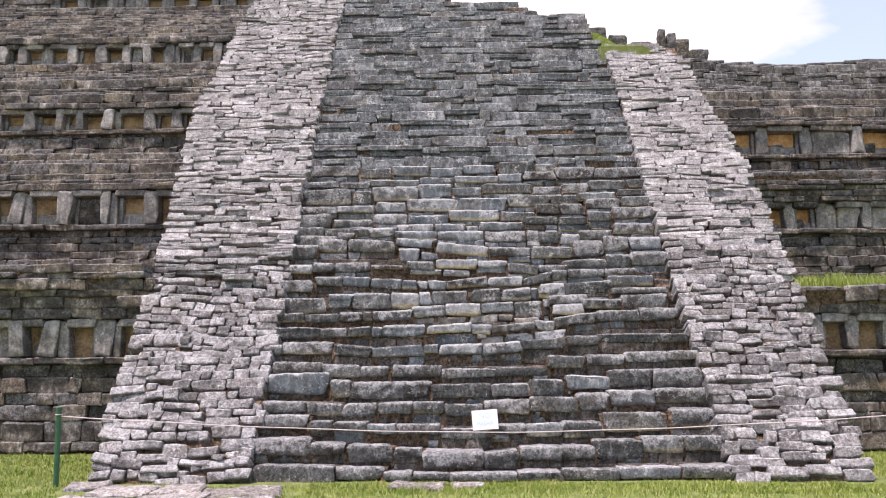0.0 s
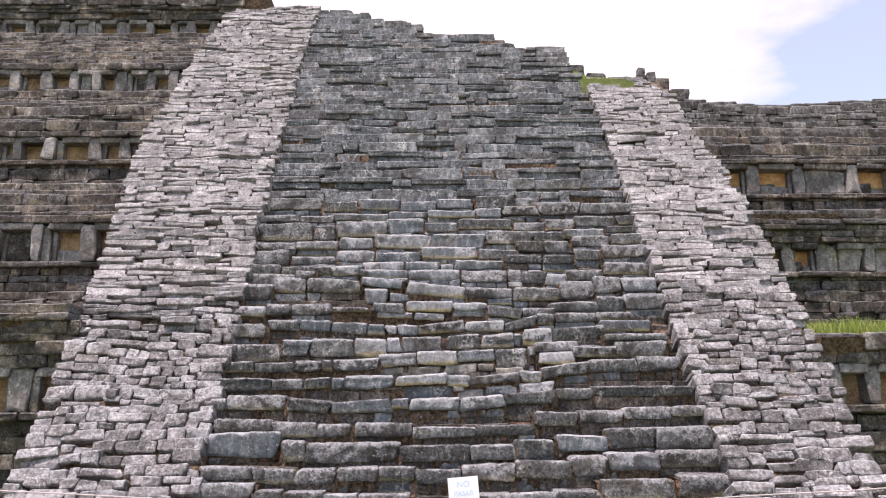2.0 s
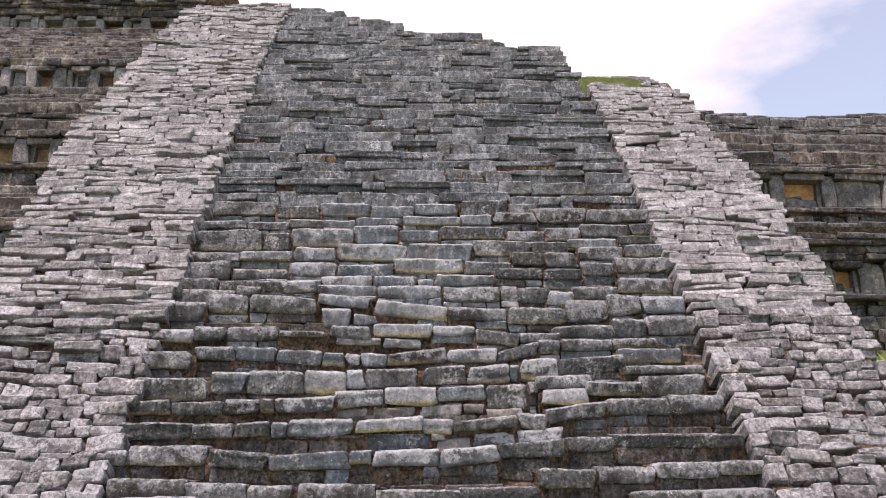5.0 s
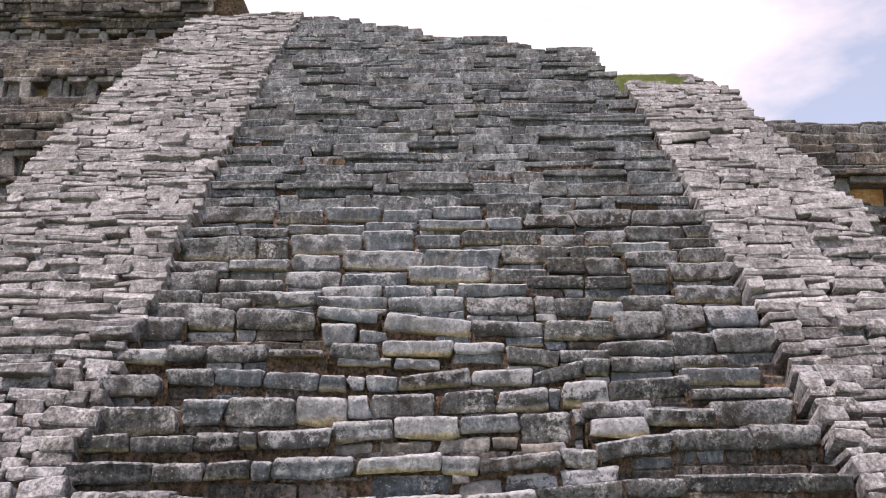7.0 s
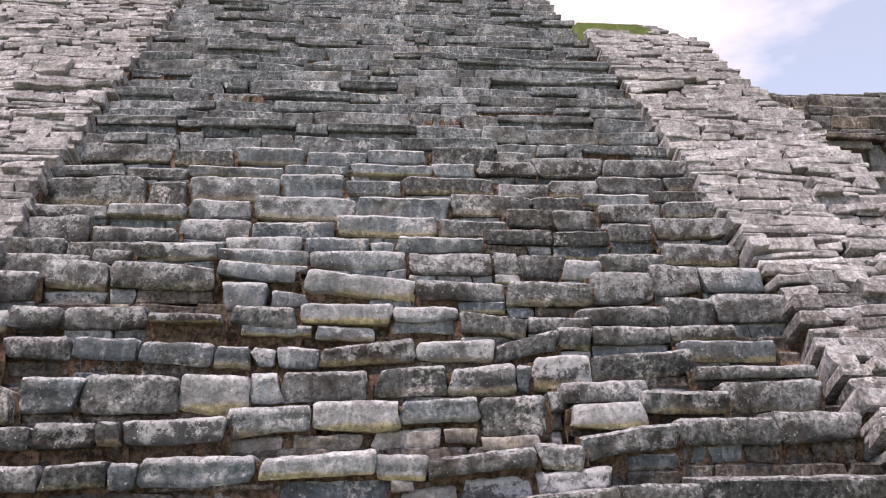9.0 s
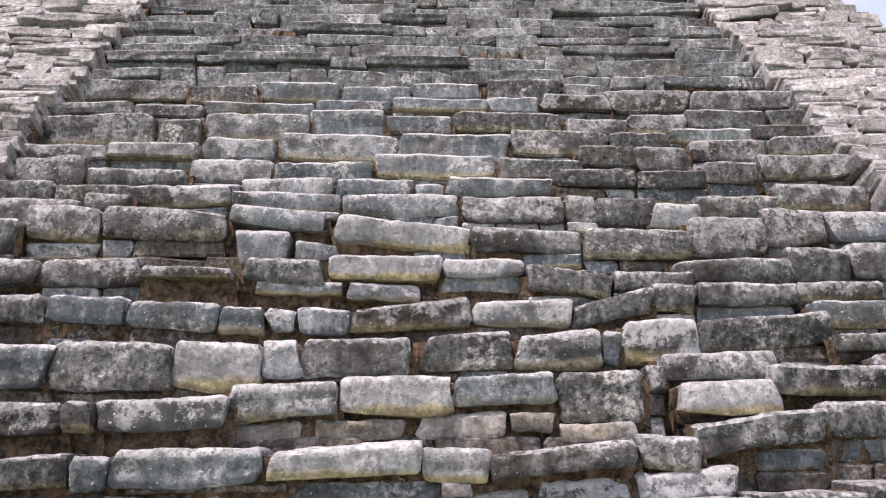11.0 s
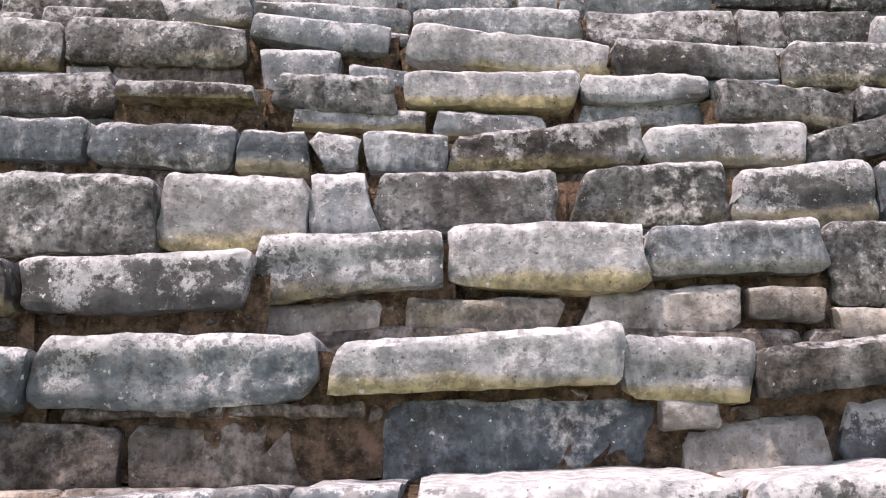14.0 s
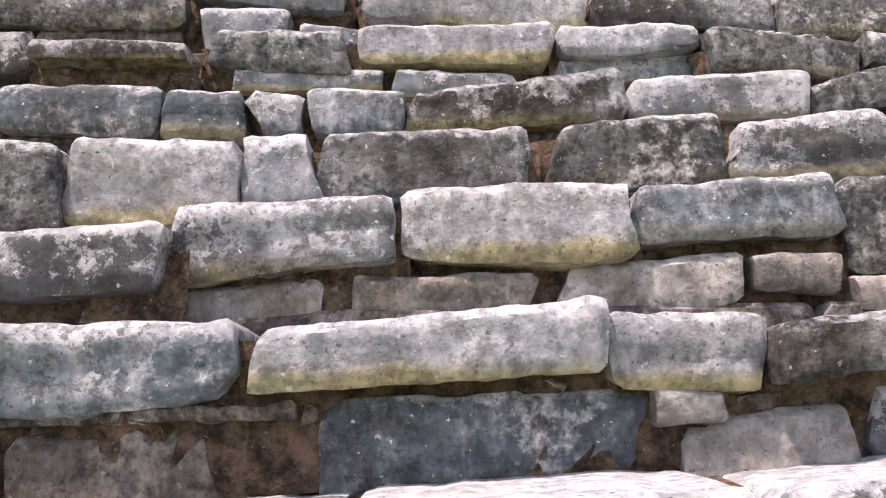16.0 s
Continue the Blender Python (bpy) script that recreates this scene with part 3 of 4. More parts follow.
step_stones(0, [(-2.13, -1.43, 2.75, 0.17), (-1.43, -1.19, 2.79, 0.09), (-1.2, -0.66, 2.85, 0.12), (-0.64, -0.06, 2.8, 0.1), (-0.05, 0.58, 2.8, 0.12), (0.59, 1.15, 2.79, 0.15), (1.16, 1.34, 2.8, 0.15), (1.33, 1.64, 2.78, 0.15), (1.61, 1.87, 2.73, 0.13), (1.87, 2.31, 2.79, 0.13), (2.37, 2.92, 2.91, 0.16)])
step_stones(0, [(-2.12, -1.62, 2.88, 0.13), (-1.6, -0.99, 2.85, 0.11), (-0.98, -0.62, 2.86, 0.09), (-0.61, -0.12, 2.91, 0.12), (-0.1, 0.33, 2.91, 0.1), (0.34, 0.49, 2.87, 0.07), (0.51, 1.11, 2.93, 0.1), (1.13, 1.61, 3.02, 0.11), (1.62, 2.02, 3.01, 0.1), (2.06, 2.38, 3.1, 0.13), (2.42, 2.98, 3.17, 0.16)])
step_stones(0, [(-2.16, -1.56, 3.09, 0.18), (-1.51, -0.96, 3, 0.1), (-0.97, -0.49, 3.09, 0.14), (-0.47, 0.09, 3.06, 0.11), (0.1, 0.81, 3.14, 0.15), (0.83, 1.3, 3.1, 0.13), (1.34, 1.67, 3.23, 0.14), (1.69, 2.03, 3.24, 0.16), (2.07, 2.55, 3.33, 0.15), (2.58, 3.05, 3.35, 0.13)])
step_stones(0, [(-2.09, -1.51, 3.22, 0.1), (-1.5, -0.97, 3.23, 0.1), (-0.97, -0.52, 3.29, 0.15), (-0.51, 0.23, 3.34, 0.19), (0.23, 0.92, 3.35, 0.19), (0.94, 1.55, 3.4, 0.18), (1.57, 1.95, 3.39, 0.13), (1.97, 2.51, 3.43, 0.1), (2.56, 3.07, 3.48, 0.1)])
step_stones(0, [(-2.14, -1.34, 3.53, 0.23), (-1.31, -1.04, 3.5, 0.19), (-1.04, -0.36, 3.56, 0.21), (-0.36, 0.14, 3.61, 0.2), (0.15, 0.57, 3.54, 0.12), (0.59, 1.32, 3.61, 0.15), (1.34, 1.75, 3.55, 0.12), (1.77, 2.14, 3.6, 0.16), (2.17, 2.7, 3.65, 0.14), (2.74, 3.12, 3.67, 0.13)])
step_stones(0, [(-2.17, -1.55, 3.67, 0.09), (-1.53, -1.08, 3.66, 0.09), (-1.08, -0.36, 3.7, 0.09), (-0.35, 0.16, 3.74, 0.09), (0.18, 0.83, 3.75, 0.09), (0.84, 1.19, 3.8, 0.12), (1.22, 1.7, 3.83, 0.13)])
step_stones(0, [(-2.15, -1.29, 4, 0.18), (-1.26, -0.79, 3.93, 0.15), (-0.77, -0.21, 3.97, 0.15), (-0.19, 0.3, 3.93, 0.14), (0.31, 0.79, 3.97, 0.13), (0.86, 1.41, 4.03, 0.18), (1.42, 1.71, 3.98, 0.12), (1.71, 2.29, 3.92, 0.18), (2.3, 3.06, 3.89, 0.15)])


def filler():
    """Small stones set back in the joint under each cap stone."""
    for x0, x1, ztop, h, back in list(LAID):
        if back:
            continue
        low = ztop - h
        x = x0
        under = max([zt for a, b, zt, _, k in LAID if a < (x0 + x1) / 2 < b and zt < ztop - 0.08 and not k] or [0.0])
        room = low - under + 0.03
        if room < 0.025:
            continue
        while x < x1 - 0.05:
            w = min(srnd.uniform(0.15, 0.42), x1 - x)
            if x1 - x - w < 0.1:
                w = x1 - x
            n = 2 if room > 0.13 else 1
            for i in range(n):
                hh = room / n
                behind = any(k and a < x + w and b > x and zt > low - room and zt - th < low for a, b, zt, th, k in LAID)
                if behind:
                    continue
                lay("stone", RUBBLE if srnd.random() < (0.75 if ztop < 2.2 else 0.2) else STAIR, stairway, x + w / 2, nose(ztop) + (0.05 if ztop < 2.2 else 0.025) + srnd.gauss(0, 0.01), low - hh * (i + 0.5), w - 0.01, hh * 0.95, 0.3, srnd, 0.6, 0.012, 0.014)
            x += w


filler()
# chips of stone and lumps of mortar lodged in the joints
CHIPS = ([], [])
for x0, x1, ztop, h, back in LAID:
    if 1.1 < ztop < 2.9:
        for _ in range(int((x1 - x0) * 40)):
            size = srnd.choice((0.008, 0.011, 0.015, 0.02, 0.028))
            pile_up(CHIPS, RUBBLE, srnd.uniform(x0 - 0.02, x1 + 0.02), (back or nose(ztop)) + 0.066 - 0.3 * size, ztop - h - srnd.uniform(-0.01, 0.075), size * srnd.uniform(1, 2), size, 0.1, srnd, 8.0, 0.006, 0.03)
# the rough backing of the stair, seen in the joints
BACKING, UPPER = ([], []), ([], [])
z = 0.0
while z < 4.1:
    h = srnd.uniform(0.09, 0.13)
    x = stair_left(z)
    while x < stair_right(z):
        w = srnd.uniform(0.25, 0.6)
        pile_up(BACKING, RUBBLE, x + w / 2, nose(z + h) + 0.27 + srnd.gauss(0, 0.012), z + h / 2, w - 0.01, h, 0.3, srnd, 0.6, 0.012, 0.014)
        x += w
    z += h
z = 4.15
while z < 9.95:
    rise = srnd.uniform(0.17, 0.225)
    x, end = stair_left(z), stair_right(z) if z < 7.2 else 2.97
    lean, phase = srnd.uniform(-0.02, 0.02), srnd.uniform(0, 6)
    while x < end - 0.05:
        w = min(srnd.choice((srnd.uniform(0.16, 0.35), srnd.uniform(0.3, 0.6), srnd.uniform(0.5, 0.95))), end - x)
        if end - x - w < 0.15:
            w = end - x
        zt = z + lean * (x - 0.5) + 0.025 * math.sin(1.4 * x + phase) + srnd.gauss(0, 0.014)
        if zt < top_limit(x + w / 2) + 0.1:
            xm, h = x + w / 2, rise * srnd.uniform(0.74, 0.98)
            y = nose(zt) + srnd.gauss(0, 0.03)
            if srnd.random() < 0.4:
                cut = srnd.uniform(0.4, 0.65)
                pile_up(UPPER, STAIR, xm, y, zt - h * cut / 2, w - 0.003, h * cut * 0.97, 0.5, srnd, 1.0, 0.01, 0.018)
                side = srnd.uniform(0.35, 0.65)
                for xa, xb in ((x, x + w * side), (x + w * side, x + w)):
                    pile_up(UPPER, STAIR, (xa + xb) / 2, y + srnd.uniform(0.02, 0.06), zt - h * (1 + cut) / 2, xb - xa - 0.004, h * (1 - cut), 0.5, srnd, 1.0, 0.01, 0.018)
            else:
                pile_up(UPPER, STAIR, xm, y, zt - h / 2, w - 0.003, h, 0.5, srnd, 0.9, 0.012, 0.02)
            bed(x - 0.02, x + w + 0.02, zt - rise - 0.04, zt - 0.03, nose(zt) + 0.07)
            if h < rise * 0.93:
                pile_up(UPPER, STAIR, xm, nose(zt) + 0.05, zt - rise + 0.02, w - 0.01, 0.09, 0.34, srnd, 0.7, 0.012, 0.02)
        x += w
    z += rise


mass("joint_chips", CHIPS, RUBBLE, stairway, "small brown stone chips lodged in the joints")
mass("backing_stones", BACKING, RUBBLE, stairway, "soil-stained rubble behind the steps")
mass("upper_stones", UPPER, STAIR_MASS, stairway, "small grey limestone blocks of the upper steps")
me = bpy.data.meshes.new("mortar")
me.from_pydata(BED[0], [], BED[1])
me.materials.append(FILL)
mortar = new("mortar", me)
mortar.parent = stairway
tagged(mortar, "brown earth mortar in the joints", kind="stuff")


# ---- the balustrades ----
def ramp_y(z):
    return nose(z) - 0.055


def along(table, z):
    for (za, xa), (zb, xb) in zip(table, table[1:]):
        if z <= zb:
            return xa + (xb - xa) * max(0.0, (z - za) / (zb - za))
    return table[-1][1]


def balustrade(name, inner, outer, z_top, seed, coarse, label):
    """Thin courses laid on the slope; below the height coarse larger rubble stones."""
    rnd = random.Random(seed)
    bm = bmesh.new()
    levels = [z_top * i / 12 for i in range(13)]
    for za, zb in zip(levels, levels[1:]):
        a, b = sorted((inner(za), outer(za)))
        prism(bm, [(ramp_y(za) + 0.09, za - 0.05), (ramp_y(zb) + 0.09, zb - 0.05), (ramp_y(z_top) + 2.5, zb - 0.05), (ramp_y(z_top) + 2.5, za - 0.05)], a + 0.05, b - 0.05)
    ob = setting(name, bm, FILL, label, "balustrade")
    z = 0.0
    rest = ([], [])
    while z < z_top:
        big = z < coarse
        h = rnd.uniform(0.055, 0.115) if big else rnd.choice((0.045, 0.055, 0.06, 0.07, 0.085, 0.1))
        a, b = sorted((inner(z), outer(z)))
        x = a + rnd.uniform(-0.03, 0.02)
        end = b + rnd.uniform(-0.05, 0.05)
        while x < end - 0.06:
            w = rnd.choice((rnd.uniform(0.1, 0.2), rnd.uniform(0.18, 0.42))) if big else rnd.choice((rnd.uniform(0.12, 0.24), rnd.uniform(0.22, 0.42), rnd.uniform(0.35, 0.66)))
            if end - x - w < 0.1:
                w = end - x
            # the courses rise and fall across the ramp
            zz = z + (0.11 if big else 0.07) * noise.noise(Vector((x * 1.3, z * 0.9, seed))) + rnd.gauss(0, 0.011)
            if big:
                tall, jut, pitch = h * 1.2 * rnd.choice((0.7, 0.9, 1.0, 1.1)), 0.02 + rnd.gauss(0.0, 0.024), rnd.gauss(-30.0, 6.0)
            else:
                tall, jut, pitch = h * 1.05 * rnd.choice((0.62, 0.85, 1.0, 1.0, 1.15)), rnd.gauss(0.0, 0.038), rnd.gauss(-23.0, 8.0)
            place = (x + w / 2, ramp_y(zz + h * 0.5) + jut, zz + h / 2, w - (0.01 if big else 0.018), tall, 0.36, rnd, 2.4, 0.012 if big else 0.008, 0.03, pitch)
            if z < 2.45:
                lay("stone", RAMP, ob, *place)
            else:
                pile_up(rest, RAMP, *place)
            x += w
        z += h
    mass("upper_stones", rest, RAMP_MASS, ob, "thin pale limestone courses higher up")
    return ob


OUTER_LEFT = ((0, -3.38), (1.0, -3.55), (2.0, -3.67), (3.4, -3.95), (5.4, -4.36), (6.1, -4.28), (7.2, -4.32), (9.5, -4.28), (9.95, -3.9))
OUTER_RIGHT = ((0, 4.17), (0.8, 4.31), (2.2, 4.46), (3.6, 4.6), (5.0, 4.58), (5.1, 4.5), (6.5, 4.55), (7.0, 4.12))
PALE = "sloping ramp beside the stairs of thin pale limestone courses"
balustrade("balustrade_1", stair_left, lambda z: along(OUTER_LEFT, z), 9.9, 5, 2.1, PALE)
balustrade("balustrade_2", stair_right, lambda z: along(OUTER_RIGHT, z), 7.0, 6, 2.3, PALE)


# ---- the stepped terraces with niches ----
def terrace(name, x0, x1, y, z0, rubble, niche, top, near, seed, label, lean=0.0, sag=0.0, orange=NICHE, gaps=(0.2, 0.46), skin=None):
    """A tier from x0 to x1: rough foot up to the height rubble, niches up to niche, courses up to top; the stones fill the stretch near."""
    rnd = random.Random(seed)
    skin = skin or WALL
    bm = bmesh.new()
    zc = niche + 0.02
    prism(bm, [(y + 0.07, z0 - 0.3), (y + 0.22, rubble + 0.03), (y + 0.45, rubble + 0.03), (y + 0.45, zc), (y + 0.1, zc), (y - 0.03 + lean * (top - zc), top - 0.08 - sag),
               (y + 3.6, top - 0.08 - sag), (y + 3.6, z0 - 0.3)], x0, x1)
    ob = setting(name, bm, FILL, label, "terrace")
    a, b = near

    def course(z, h, yy, material, wmin, wmax, d=0.5, drop=False):
        # the balustrades stand in front of the tiers' inner ends
        x, stop = a, b
        if ramp_y(z + h) > yy - 0.2:
            x, stop = max(a, along(OUTER_RIGHT, z) - 0.02) if b > 0 else a, min(b, along(OUTER_LEFT, z) + 0.02) if b < 0 else b
        while x < stop:
            w = min(rnd.uniform(wmin, wmax), max(stop - x, 0.12))
            dip = sag * math.sin(math.pi * (x - a) / (b - a)) ** 2 if drop else 0.0
            lay("stone", material, ob, x + w / 2, yy + rnd.gauss(0, 0.025), z - dip + h / 2, w - 0.004, h * rnd.uniform(0.93, 1.06), d, rnd, 0.9, 0.014, 0.02)
            x += w

    z = z0
    while z < rubble - 0.04:
        h = min(rnd.uniform(0.1, 0.24), rubble - z)
        course(z, h, y + 0.16 - 0.16 * (rubble - z) / max(0.2, rubble - z0), skin, 0.14, 0.55)
        z += h
    # a sill course, then pilasters with niches between them, each under a thin lintel
    course(rubble - 0.02, 0.08, y + 0.03, skin, 0.35, 0.8)
    bm = bmesh.new()
    prism(bm, [(y + 0.28, rubble - 0.02), (y + 0.28, niche + 0.02), (y + 0.44, niche + 0.02), (y + 0.44, rubble - 0.02)], a, b)
    if niche - rubble > 0.25:
        part("niche_back", bm, orange, ob, "ochre plaster at the back of the niches")
    else:
        bm.free()
    base, hn = rubble + 0.06, niche - rubble - 0.06
    x = a
    while x < b - 0.1 and hn > 0.2:
        w = rnd.uniform(0.13, 0.24)
        lay("pilaster", PILLAR, ob, x + w / 2, y + 0.07 + rnd.gauss(0, 0.03), base + hn / 2, w, hn * rnd.uniform(0.92, 1.0), 0.34, rnd, 0.9, 0.02, 0.03)
        x += w
        if rnd.random() < 0.35:
            w = rnd.uniform(0.09, 0.14)
            lay("pilaster", PILLAR, ob, x + w / 2, y + 0.12, base + hn * 0.46, w, hn * 0.92, 0.3, rnd, 0.9, 0.015, 0.018)
            x += w + 0.01
        gap = rnd.uniform(*gaps)
        kind = rnd.random()
        lay("lintel", PILLAR if rnd.random() < 0.5 else WALL, ob, x + gap / 2, y + 0.05, niche - 0.05, gap + 0.04, 0.1, 0.4, rnd, 0.7, 0.014, 0.016)
        for side in (-1, 1):
            if rnd.random() < 0.55:
                continue
            lay("jamb", PILLAR, ob, x + gap / 2 + side * (gap / 2 - 0.035), y + 0.17, base + hn * 0.4, 0.06, hn * 0.78, 0.2, rnd, 0.8, 0.012, 0.014)
        if orange is ORANGE and rnd.random() < 0.6:
            # a fallen block and a loose slab left in the niche
            lay("stone", WALL, ob, x + gap * 0.3, y + 0.22, base + hn * 0.2, gap * 0.5, hn * 0.42, 0.2, rnd, 2.5, 0.02, 0.03)
            lay("stone", PILLAR, ob, x + gap * 0.72, y + 0.2, base + hn * 0.12, gap * 0.42, hn * 0.24, 0.2, rnd, 3.0, 0.02, 0.03)
        if kind < 0.45:
            lay("stone", PILLAR, ob, x + gap / 2, y + 0.2, base + hn * 0.16, gap - 0.12, hn * 0.34, 0.2, rnd, 0.9, 0.02, 0.03)
        elif kind < 0.63:
            lay("stone", PILLAR, ob, x + gap / 2, y + 0.13, base + hn * 0.42, gap - 0.05, hn * 0.84, 0.2, rnd, 0.9, 0.02, 0.03)
        elif kind < 0.72:
            lay("stone", WALL, ob, x + gap / 2, y + 0.2, base + hn * 0.4, gap - 0.1, hn * 0.8, 0.2, rnd, 0.9, 0.02, 0.03)
        x += gap
    z, k = niche, 0
    while z < top - 0.03:
        h = min(rnd.choice((0.08, 0.11, 0.14, 0.2)), top - z)
        course(z, h, y + 0.03 - 0.025 * min(k, 3) + lean * (z - niche), skin, 0.22, 0.75, 0.6, True)
        z += h
        k += 1
    return ob


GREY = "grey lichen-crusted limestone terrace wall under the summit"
DARK = "dark lichen-stained limestone terrace wall with a row of niches"
terrace("terrace_1", -16, -3.74, 10.5, 0.0, 1.08, 1.62, 2.3, (-6.4, -3.3), 21, DARK)
terrace("terrace_2", -15, -3.4, 13.2, 2.2, 3.12, 3.74, 4.5, (-8.0, -3.7), 22, DARK, 1.2)
terrace("terrace_3", -14, -3.4, 15.65, 4.4, 5.3, 5.78, 6.88, (-9.6, -3.8), 23, DARK, 0.75)
terrace("terrace_4", -13, -3.4, 17.05, 6.6, 7.1, 7.6, 8.82, (-11.2, -3.8), 24, DARK, 1.0)
terrace("terrace_5", -9.35, -3.4, 18.95, 8.6, 9.03, 9.54, 10.28, (-9.45, -3.4), 25, DARK)
terrace("terrace_10", -15, -9.45, 19.05, 7.95, 8.8, 8.85, 9.5, (-13.2, -9.35), 30, "broken dark limestone wall on the topmost terrace")
terrace("terrace_6", 4.42, 16, 10.4, 0.0, 1.12, 1.62, 1.98, (4.0, 7.0), 26, DARK)
terrace("terrace_7", 3.6, 15, 13.6, 2.0, 3.0, 3.5, 4.0, (4.2, 8.6), 27, DARK, 0.0, 0.0, ORANGE, (0.35, 0.6))
terrace("terrace_8", 3.6, 14, 15.3, 3.9, 4.6, 5.2, 6.05, (4.2, 9.8), 28, DARK, 0.9, 0.0, ORANGE, (0.4, 0.75))
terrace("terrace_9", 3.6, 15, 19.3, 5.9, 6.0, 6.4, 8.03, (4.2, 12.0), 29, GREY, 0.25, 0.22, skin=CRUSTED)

# ---- ground ----
bm = bmesh.new()
bmesh.ops.create_grid(bm, x_segments=60, y_segments=60, size=1.0)
for v in bm.verts:
    v.co = Vector((math.copysign(abs(v.co.x) ** 3, v.co.x) * 1500, 9 + math.copysign(abs(v.co.y) ** 3, v.co.y) * 1500, -0.03))
setting("ground", bm, LAWN, "short green lawn", "ground")


def grass(name, patches, height, seed, label):
    """Grass blades over patches of (x0, x1, y0, y1, z, how many), one sheet of many bent blades."""
    rnd = random.Random(seed)
    verts, faces = [], []
    for x0, x1, y0, y1, zf, count in patches:
        for _ in range(count):
            x, y = rnd.uniform(x0, x1), rnd.uniform(y0, y1)
            clump = 0.5 + noise.noise(Vector((x * 2.5, y * 2.5, 3.0)))
            h = height * rnd.uniform(0.5, 1.2) * (0.6 + 0.6 * clump)
            turn, bend = rnd.uniform(0, math.tau), rnd.uniform(0.1, 0.7) * h
            cx, cy, wd = math.cos(turn), math.sin(turn), rnd.uniform(0.003, 0.006)
            side = rnd.uniform(0, math.tau)
            bx, by = math.cos(side) * bend, math.sin(side) * bend
            z = zf(x, y) - 0.005
            n = len(verts)
            verts += [(x - cx * wd, y - cy * wd, z), (x + cx * wd, y + cy * wd, z), (x + cx * wd * 0.7 + bx * 0.4, y + cy * wd * 0.7 + by * 0.4, z + h * 0.6),
                      (x - cx * wd * 0.7 + bx * 0.4, y - cy * wd * 0.7 + by * 0.4, z + h * 0.6), (x + bx, y + by, z + h)]
            faces += [(n, n + 1, n + 2, n + 3), (n + 3, n + 2, n + 4)]
    me = bpy.data.meshes.new(name)
    me.from_pydata(verts, [], faces)
    me.materials.append(BLADE)
    return tagged(new(name, me), label, "grass", kind="stuff")


def mound(x, y):
    """The grassy bank that climbs from the end of the balustrade to the summit."""
    return 6.88 + 0.1 * min(1.0, max(0.0, (y - 15.7) / 0.4)) + max(0.0, y - 16.7) / 3.7 * (1.98 - 0.32 * (x - 3.5)) - 0.4 * max(0.0, x - 3.8)


def flat(z):
    return lambda x, y: z


grass("lawn_grass", [(-6.5, 6.8, 6.4, 7.9, flat(-0.03), 26000), (-1.2, 3.3, 7.9, 8.42, flat(-0.03), 9000), (-3.0, -1.2, 8.0, 8.3, flat(-0.03), 900), (2.8, 4.4, 7.9, 8.3, flat(-0.03), 5000),
                     (-6.5, -3.5, 7.9, 10.4, flat(-0.03), 15000), (4.35, 6.8, 7.9, 10.3, flat(-0.03), 13000)], 0.05, 3, "short bright green lawn grass at the foot of the stairs")
grass("ledge_grass", [(4.4, 9.0, 10.5, 13.4, flat(1.93), 26000)], 0.2, 4, "green grass growing on the terrace ledge")
grass("summit_grass", [(3.02, 4.55, 15.8, 18.2, mound, 16000), (3.02, 5.1, 18.2, 20.3, mound, 18000)], 0.06, 5, "green grass on the ruined top of the balustrade")

# soil under the grass of the ledge and of the balustrade's end
bm = bmesh.new()
prism(bm, [(10.6, 1.6), (10.6, 1.94), (13.7, 1.96), (13.7, 1.6)], 4.2, 14.0)
setting("ledge_soil", bm, LAWN, "soil overgrown with grass", "ground")
bm = bmesh.new()
bmesh.ops.create_grid(bm, x_segments=16, y_segments=16, size=0.5)
for v in bm.verts:
    y = 18.05 + v.co.y * 4.7
    x = 3.0 + (v.co.x + 0.5) * (1.55 + 0.16 * max(0.0, y - 16.0))
    v.co = Vector((x, y, mound(x, y)))
sides = bmesh.ops.extrude_face_region(bm, geom=bm.faces[:])
for v in sides["geom"]:
    if isinstance(v, bmesh.types.BMVert):
        v.co.z = 6.2
bmesh.ops.recalc_face_normals(bm, faces=bm.faces[:])
setting("summit_soil", bm, LAWN, "soil overgrown with grass", "ground")


# ---- loose stones on the summit, paving slabs, fence, sign ----
def loose(name, x, y, z, w, d, h, seed, material, label, category, pitch=0.0, roll=0.0, yaw=0.0, chamfer=0.03, group=""):
    me = block_mesh(name, material, w, d, h, seed, 0.08, chamfer * 0.6, 0.0, 2.0)
    bm = bmesh.new()
    bm.from_mesh(me)
    bmesh.ops.holes_fill(bm, edges=bm.edges[:])
    bm.to_mesh(me)
    bm.free()
    ob = new(name, me)
    ob.location = (x, y, z + h / 2)
    ob.rotation_euler = (radians(pitch), radians(roll), radians(yaw))
    return tagged(ob, label, category, group)


SUMMIT = "weathered dark grey stone standing on the ruined summit"
for x, y, z, w, h, lean in ((5.42, 20.5, 7.98, 0.17, 1.08, 2), (5.63, 20.5, 7.98, 0.26, 0.98, 5), (5.92, 20.5, 7.98, 0.34, 0.8, 6), (6.3, 20.5, 7.98, 0.5, 0.52, 4),
                            (3.75, 20.5, 7.98, 0.6, 1.12, -3), (4.3, 20.5, 7.98, 0.56, 0.92, 4), (4.85, 20.5, 7.98, 0.56, 0.74, 3)):
    loose("summit_stone", x, y, z, w, 0.26, h, int(x * 100), WALL, SUMMIT, "stone", 0, lean, 0, 0.03, "summit stones")

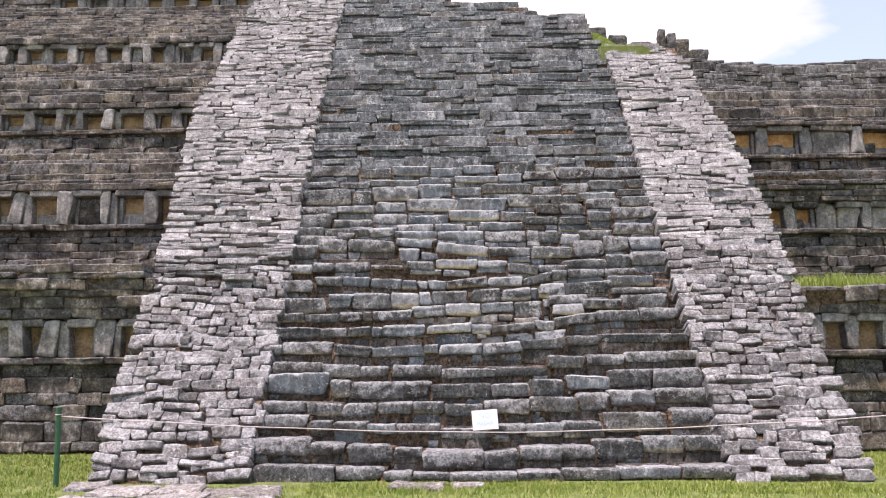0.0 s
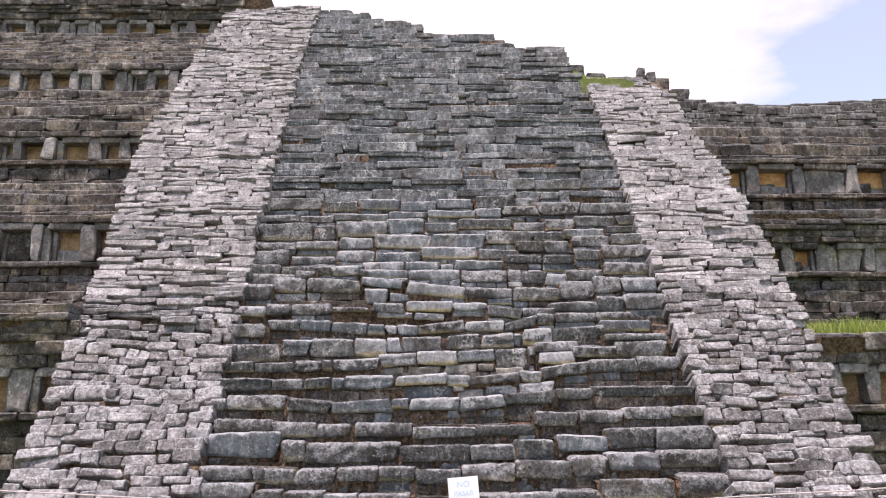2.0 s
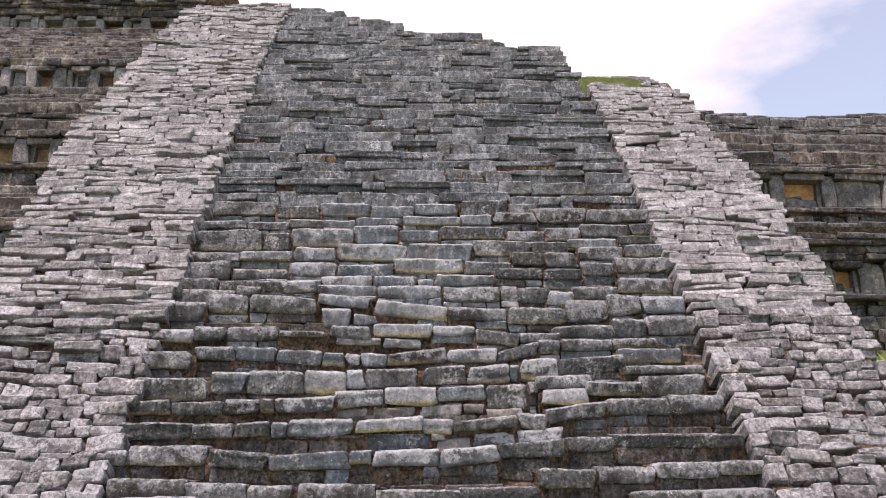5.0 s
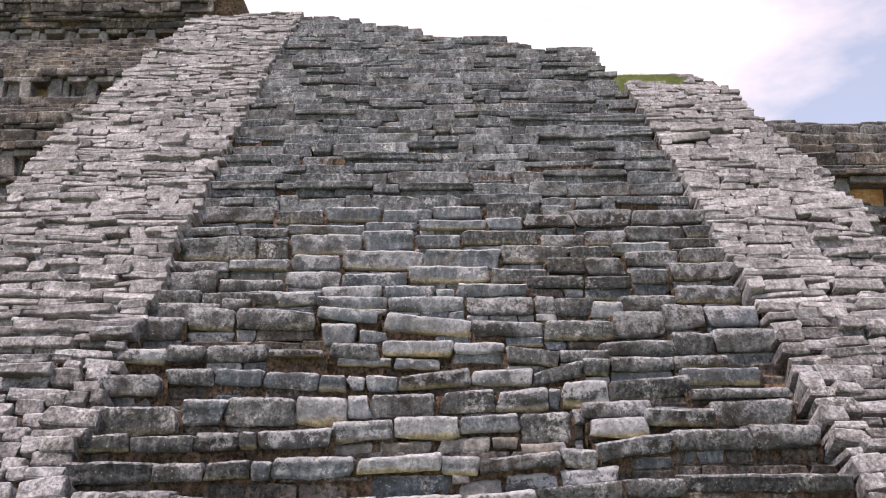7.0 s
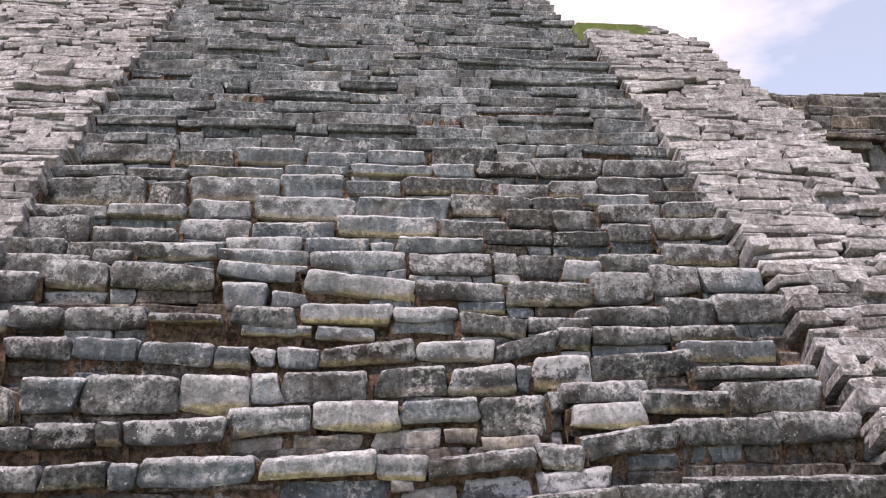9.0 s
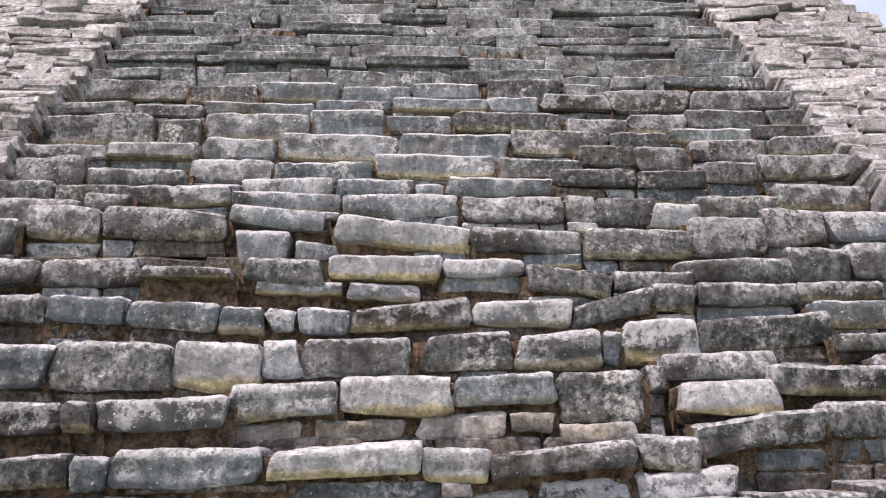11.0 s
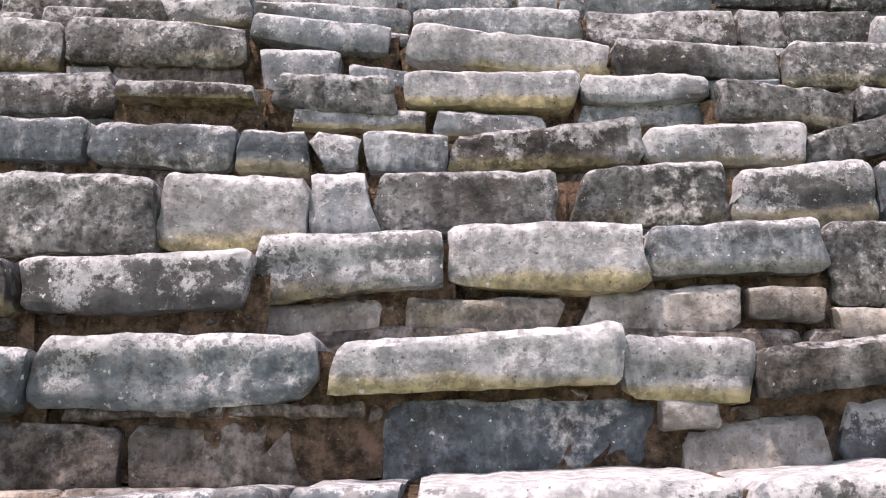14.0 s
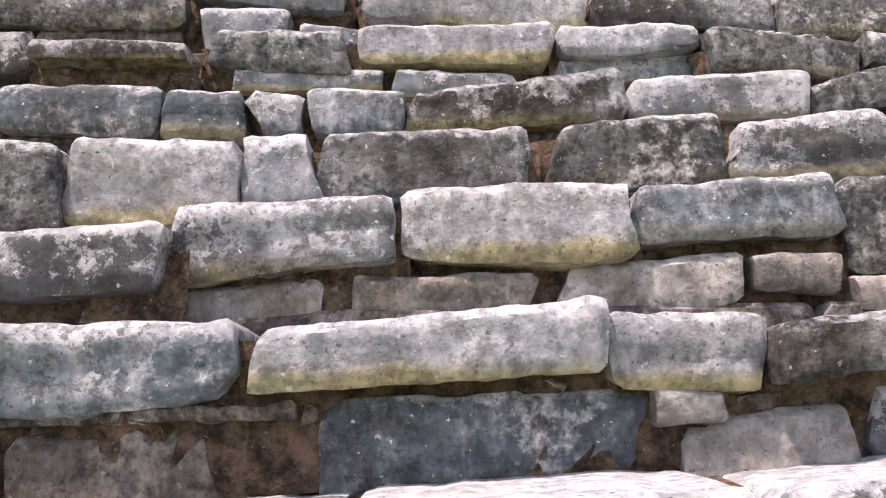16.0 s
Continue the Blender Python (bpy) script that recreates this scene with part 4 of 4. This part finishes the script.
prnd = random.Random(17)
PAVING = "pale worn flat paving slab sunk in the lawn"
for x, y, w, d in ((-2.85, 7.95, 0.55, 0.4), (-2.35, 8.05, 0.5, 0.34), (-3.0, 7.45, 0.6, 0.42), (-2.3, 7.55, 0.62, 0.45), (-1.7, 7.9, 0.7, 0.42), (-1.6, 7.4, 0.6, 0.42),
                   (-0.2, 8.2, 0.5, 0.24), (0.3, 8.24, 0.3, 0.16), (-3.25, 8.25, 0.4, 0.3)):
    loose("paving_slab", x, y - d / 2, -0.075, w, d, 0.09, prnd.randrange(999), SLAB, PAVING, "paving slab", 0, prnd.uniform(-2, 2), prnd.uniform(-14, 14), 0.03, "paving slabs")


def tube(bm, points, radius, sides=8):
    rings = []
    for i, p in enumerate(points):
        p = Vector(p)
        ahead = (Vector(points[min(i + 1, len(points) - 1)]) - Vector(points[max(i - 1, 0)])).normalized()
        u = ahead.orthogonal().normalized()
        v = ahead.cross(u)
        rings.append([bm.verts.new(p + (u * math.cos(math.tau * k / sides) + v * math.sin(math.tau * k / sides)) * radius) for k in range(sides)])
    for ra, rb in zip(rings, rings[1:]):
        for k in range(sides):
            bm.faces.new((ra[k], ra[(k + 1) % sides], rb[(k + 1) % sides], rb[k]))
    bm.faces.new(rings[0][::-1])
    bm.faces.new(rings[-1])
    bmesh.ops.recalc_face_normals(bm, faces=bm.faces[:])


GREEN = plain_material("green_paint", (0.012, 0.07, 0.03), (0.03, 0.12, 0.055), 12.0, 0.5, 0.2)
ROPE = plain_material("pale_rope", (0.50, 0.42, 0.42), (0.66, 0.58, 0.57), 60.0, 0.85, 0.4)
PAPER = plain_material("sign_board", (0.66, 0.67, 0.69), (0.76, 0.76, 0.77), 6.0, 0.6, 0.05)
INK = plain_material("blue_lettering", (0.34, 0.53, 0.68), (0.44, 0.60, 0.72), 30.0, 0.7, 0.05)


def fence_post(x, y, h):
    post = tagged(new("fence_post"), "thin dark green painted metal post in the lawn", "fence post", "fence posts")
    post.location = (x, y, 0)
    bm = bmesh.new()
    tube(bm, [(0, 0, -0.1), (0, 0, h * 0.5), (0, 0, h)], 0.026, 12)
    part("shaft", bm, GREEN, post)
    bm = bmesh.new()
    tube(bm, [(0, 0, h), (0, 0, h + 0.015), (0, 0, h + 0.022)], 0.03, 12)
    part("cap", bm, GREEN, post)
    bm = bmesh.new()
    tube(bm, [(0.03 * math.cos(a), 0.03 * math.sin(a), h - 0.045) for a in [math.tau * i / 12 for i in range(13)]], 0.005, 6)
    part("rope_ring", bm, ROPE, post, "rope tied round the post")
    return post


fence_post(-3.64, 8.35, 0.70)
fence_post(5.6, 8.35, 0.72)
bm = bmesh.new()
points = []
for i in range(61):
    x = -3.64 + (5.6 + 3.64) * i / 60
    f = (x - 0.6) / 4.6
    points.append((x, 8.35 - 0.02 * math.sin(i * 0.7), 0.465 + 0.20 * abs(f) ** 1.7))
tube(bm, points, 0.0055, 6)
rope = tagged(new("barrier_rope", mesh_of(bm, "barrier_rope", ROPE, True)), "thin pale rope strung between green posts", "rope")

sign = tagged(new("notice_sign"), "small white board with blue hand lettering, leaning on a step", "sign")
sign.location = (0.49, 8.86, 0.43)
sign.rotation_euler = (radians(-12), radians(-4), radians(0))
bm = bmesh.new()
bmesh.ops.create_cube(bm, size=1.0)
for v in bm.verts:
    v.co = Vector((v.co.x * 0.262, v.co.y * 0.008, v.co.z * 0.2 + 0.1))
bmesh.ops.bevel(bm, geom=bm.edges[:], offset=0.002, segments=1, affect="EDGES")
part("board", bm, PAPER, sign)


def lettering(text, size, x, z, parent):
    curve = bpy.data.curves.new("lettering", "FONT")
    curve.body, curve.size, curve.align_x, curve.extrude = text, size, "CENTER", 0.0008
    ob = bpy.data.objects.new("lettering", curve)
    scene.collection.objects.link(ob)
    me = bpy.data.meshes.new_from_object(ob.evaluated_get(bpy.context.evaluated_depsgraph_get()))
    bpy.data.objects.remove(ob)
    me.materials.clear()
    me.materials.append(INK)
    done = new("lettering", me)
    done.parent = parent
    done.location, done.rotation_euler = (x, -0.0055, z), (radians(90), 0, 0)
    done["label"] = "blue lettering"
    return done


lettering("NO", 0.072, 0.0, 0.118, sign)
lettering("PASAR", 0.058, 0.0, 0.045, sign)
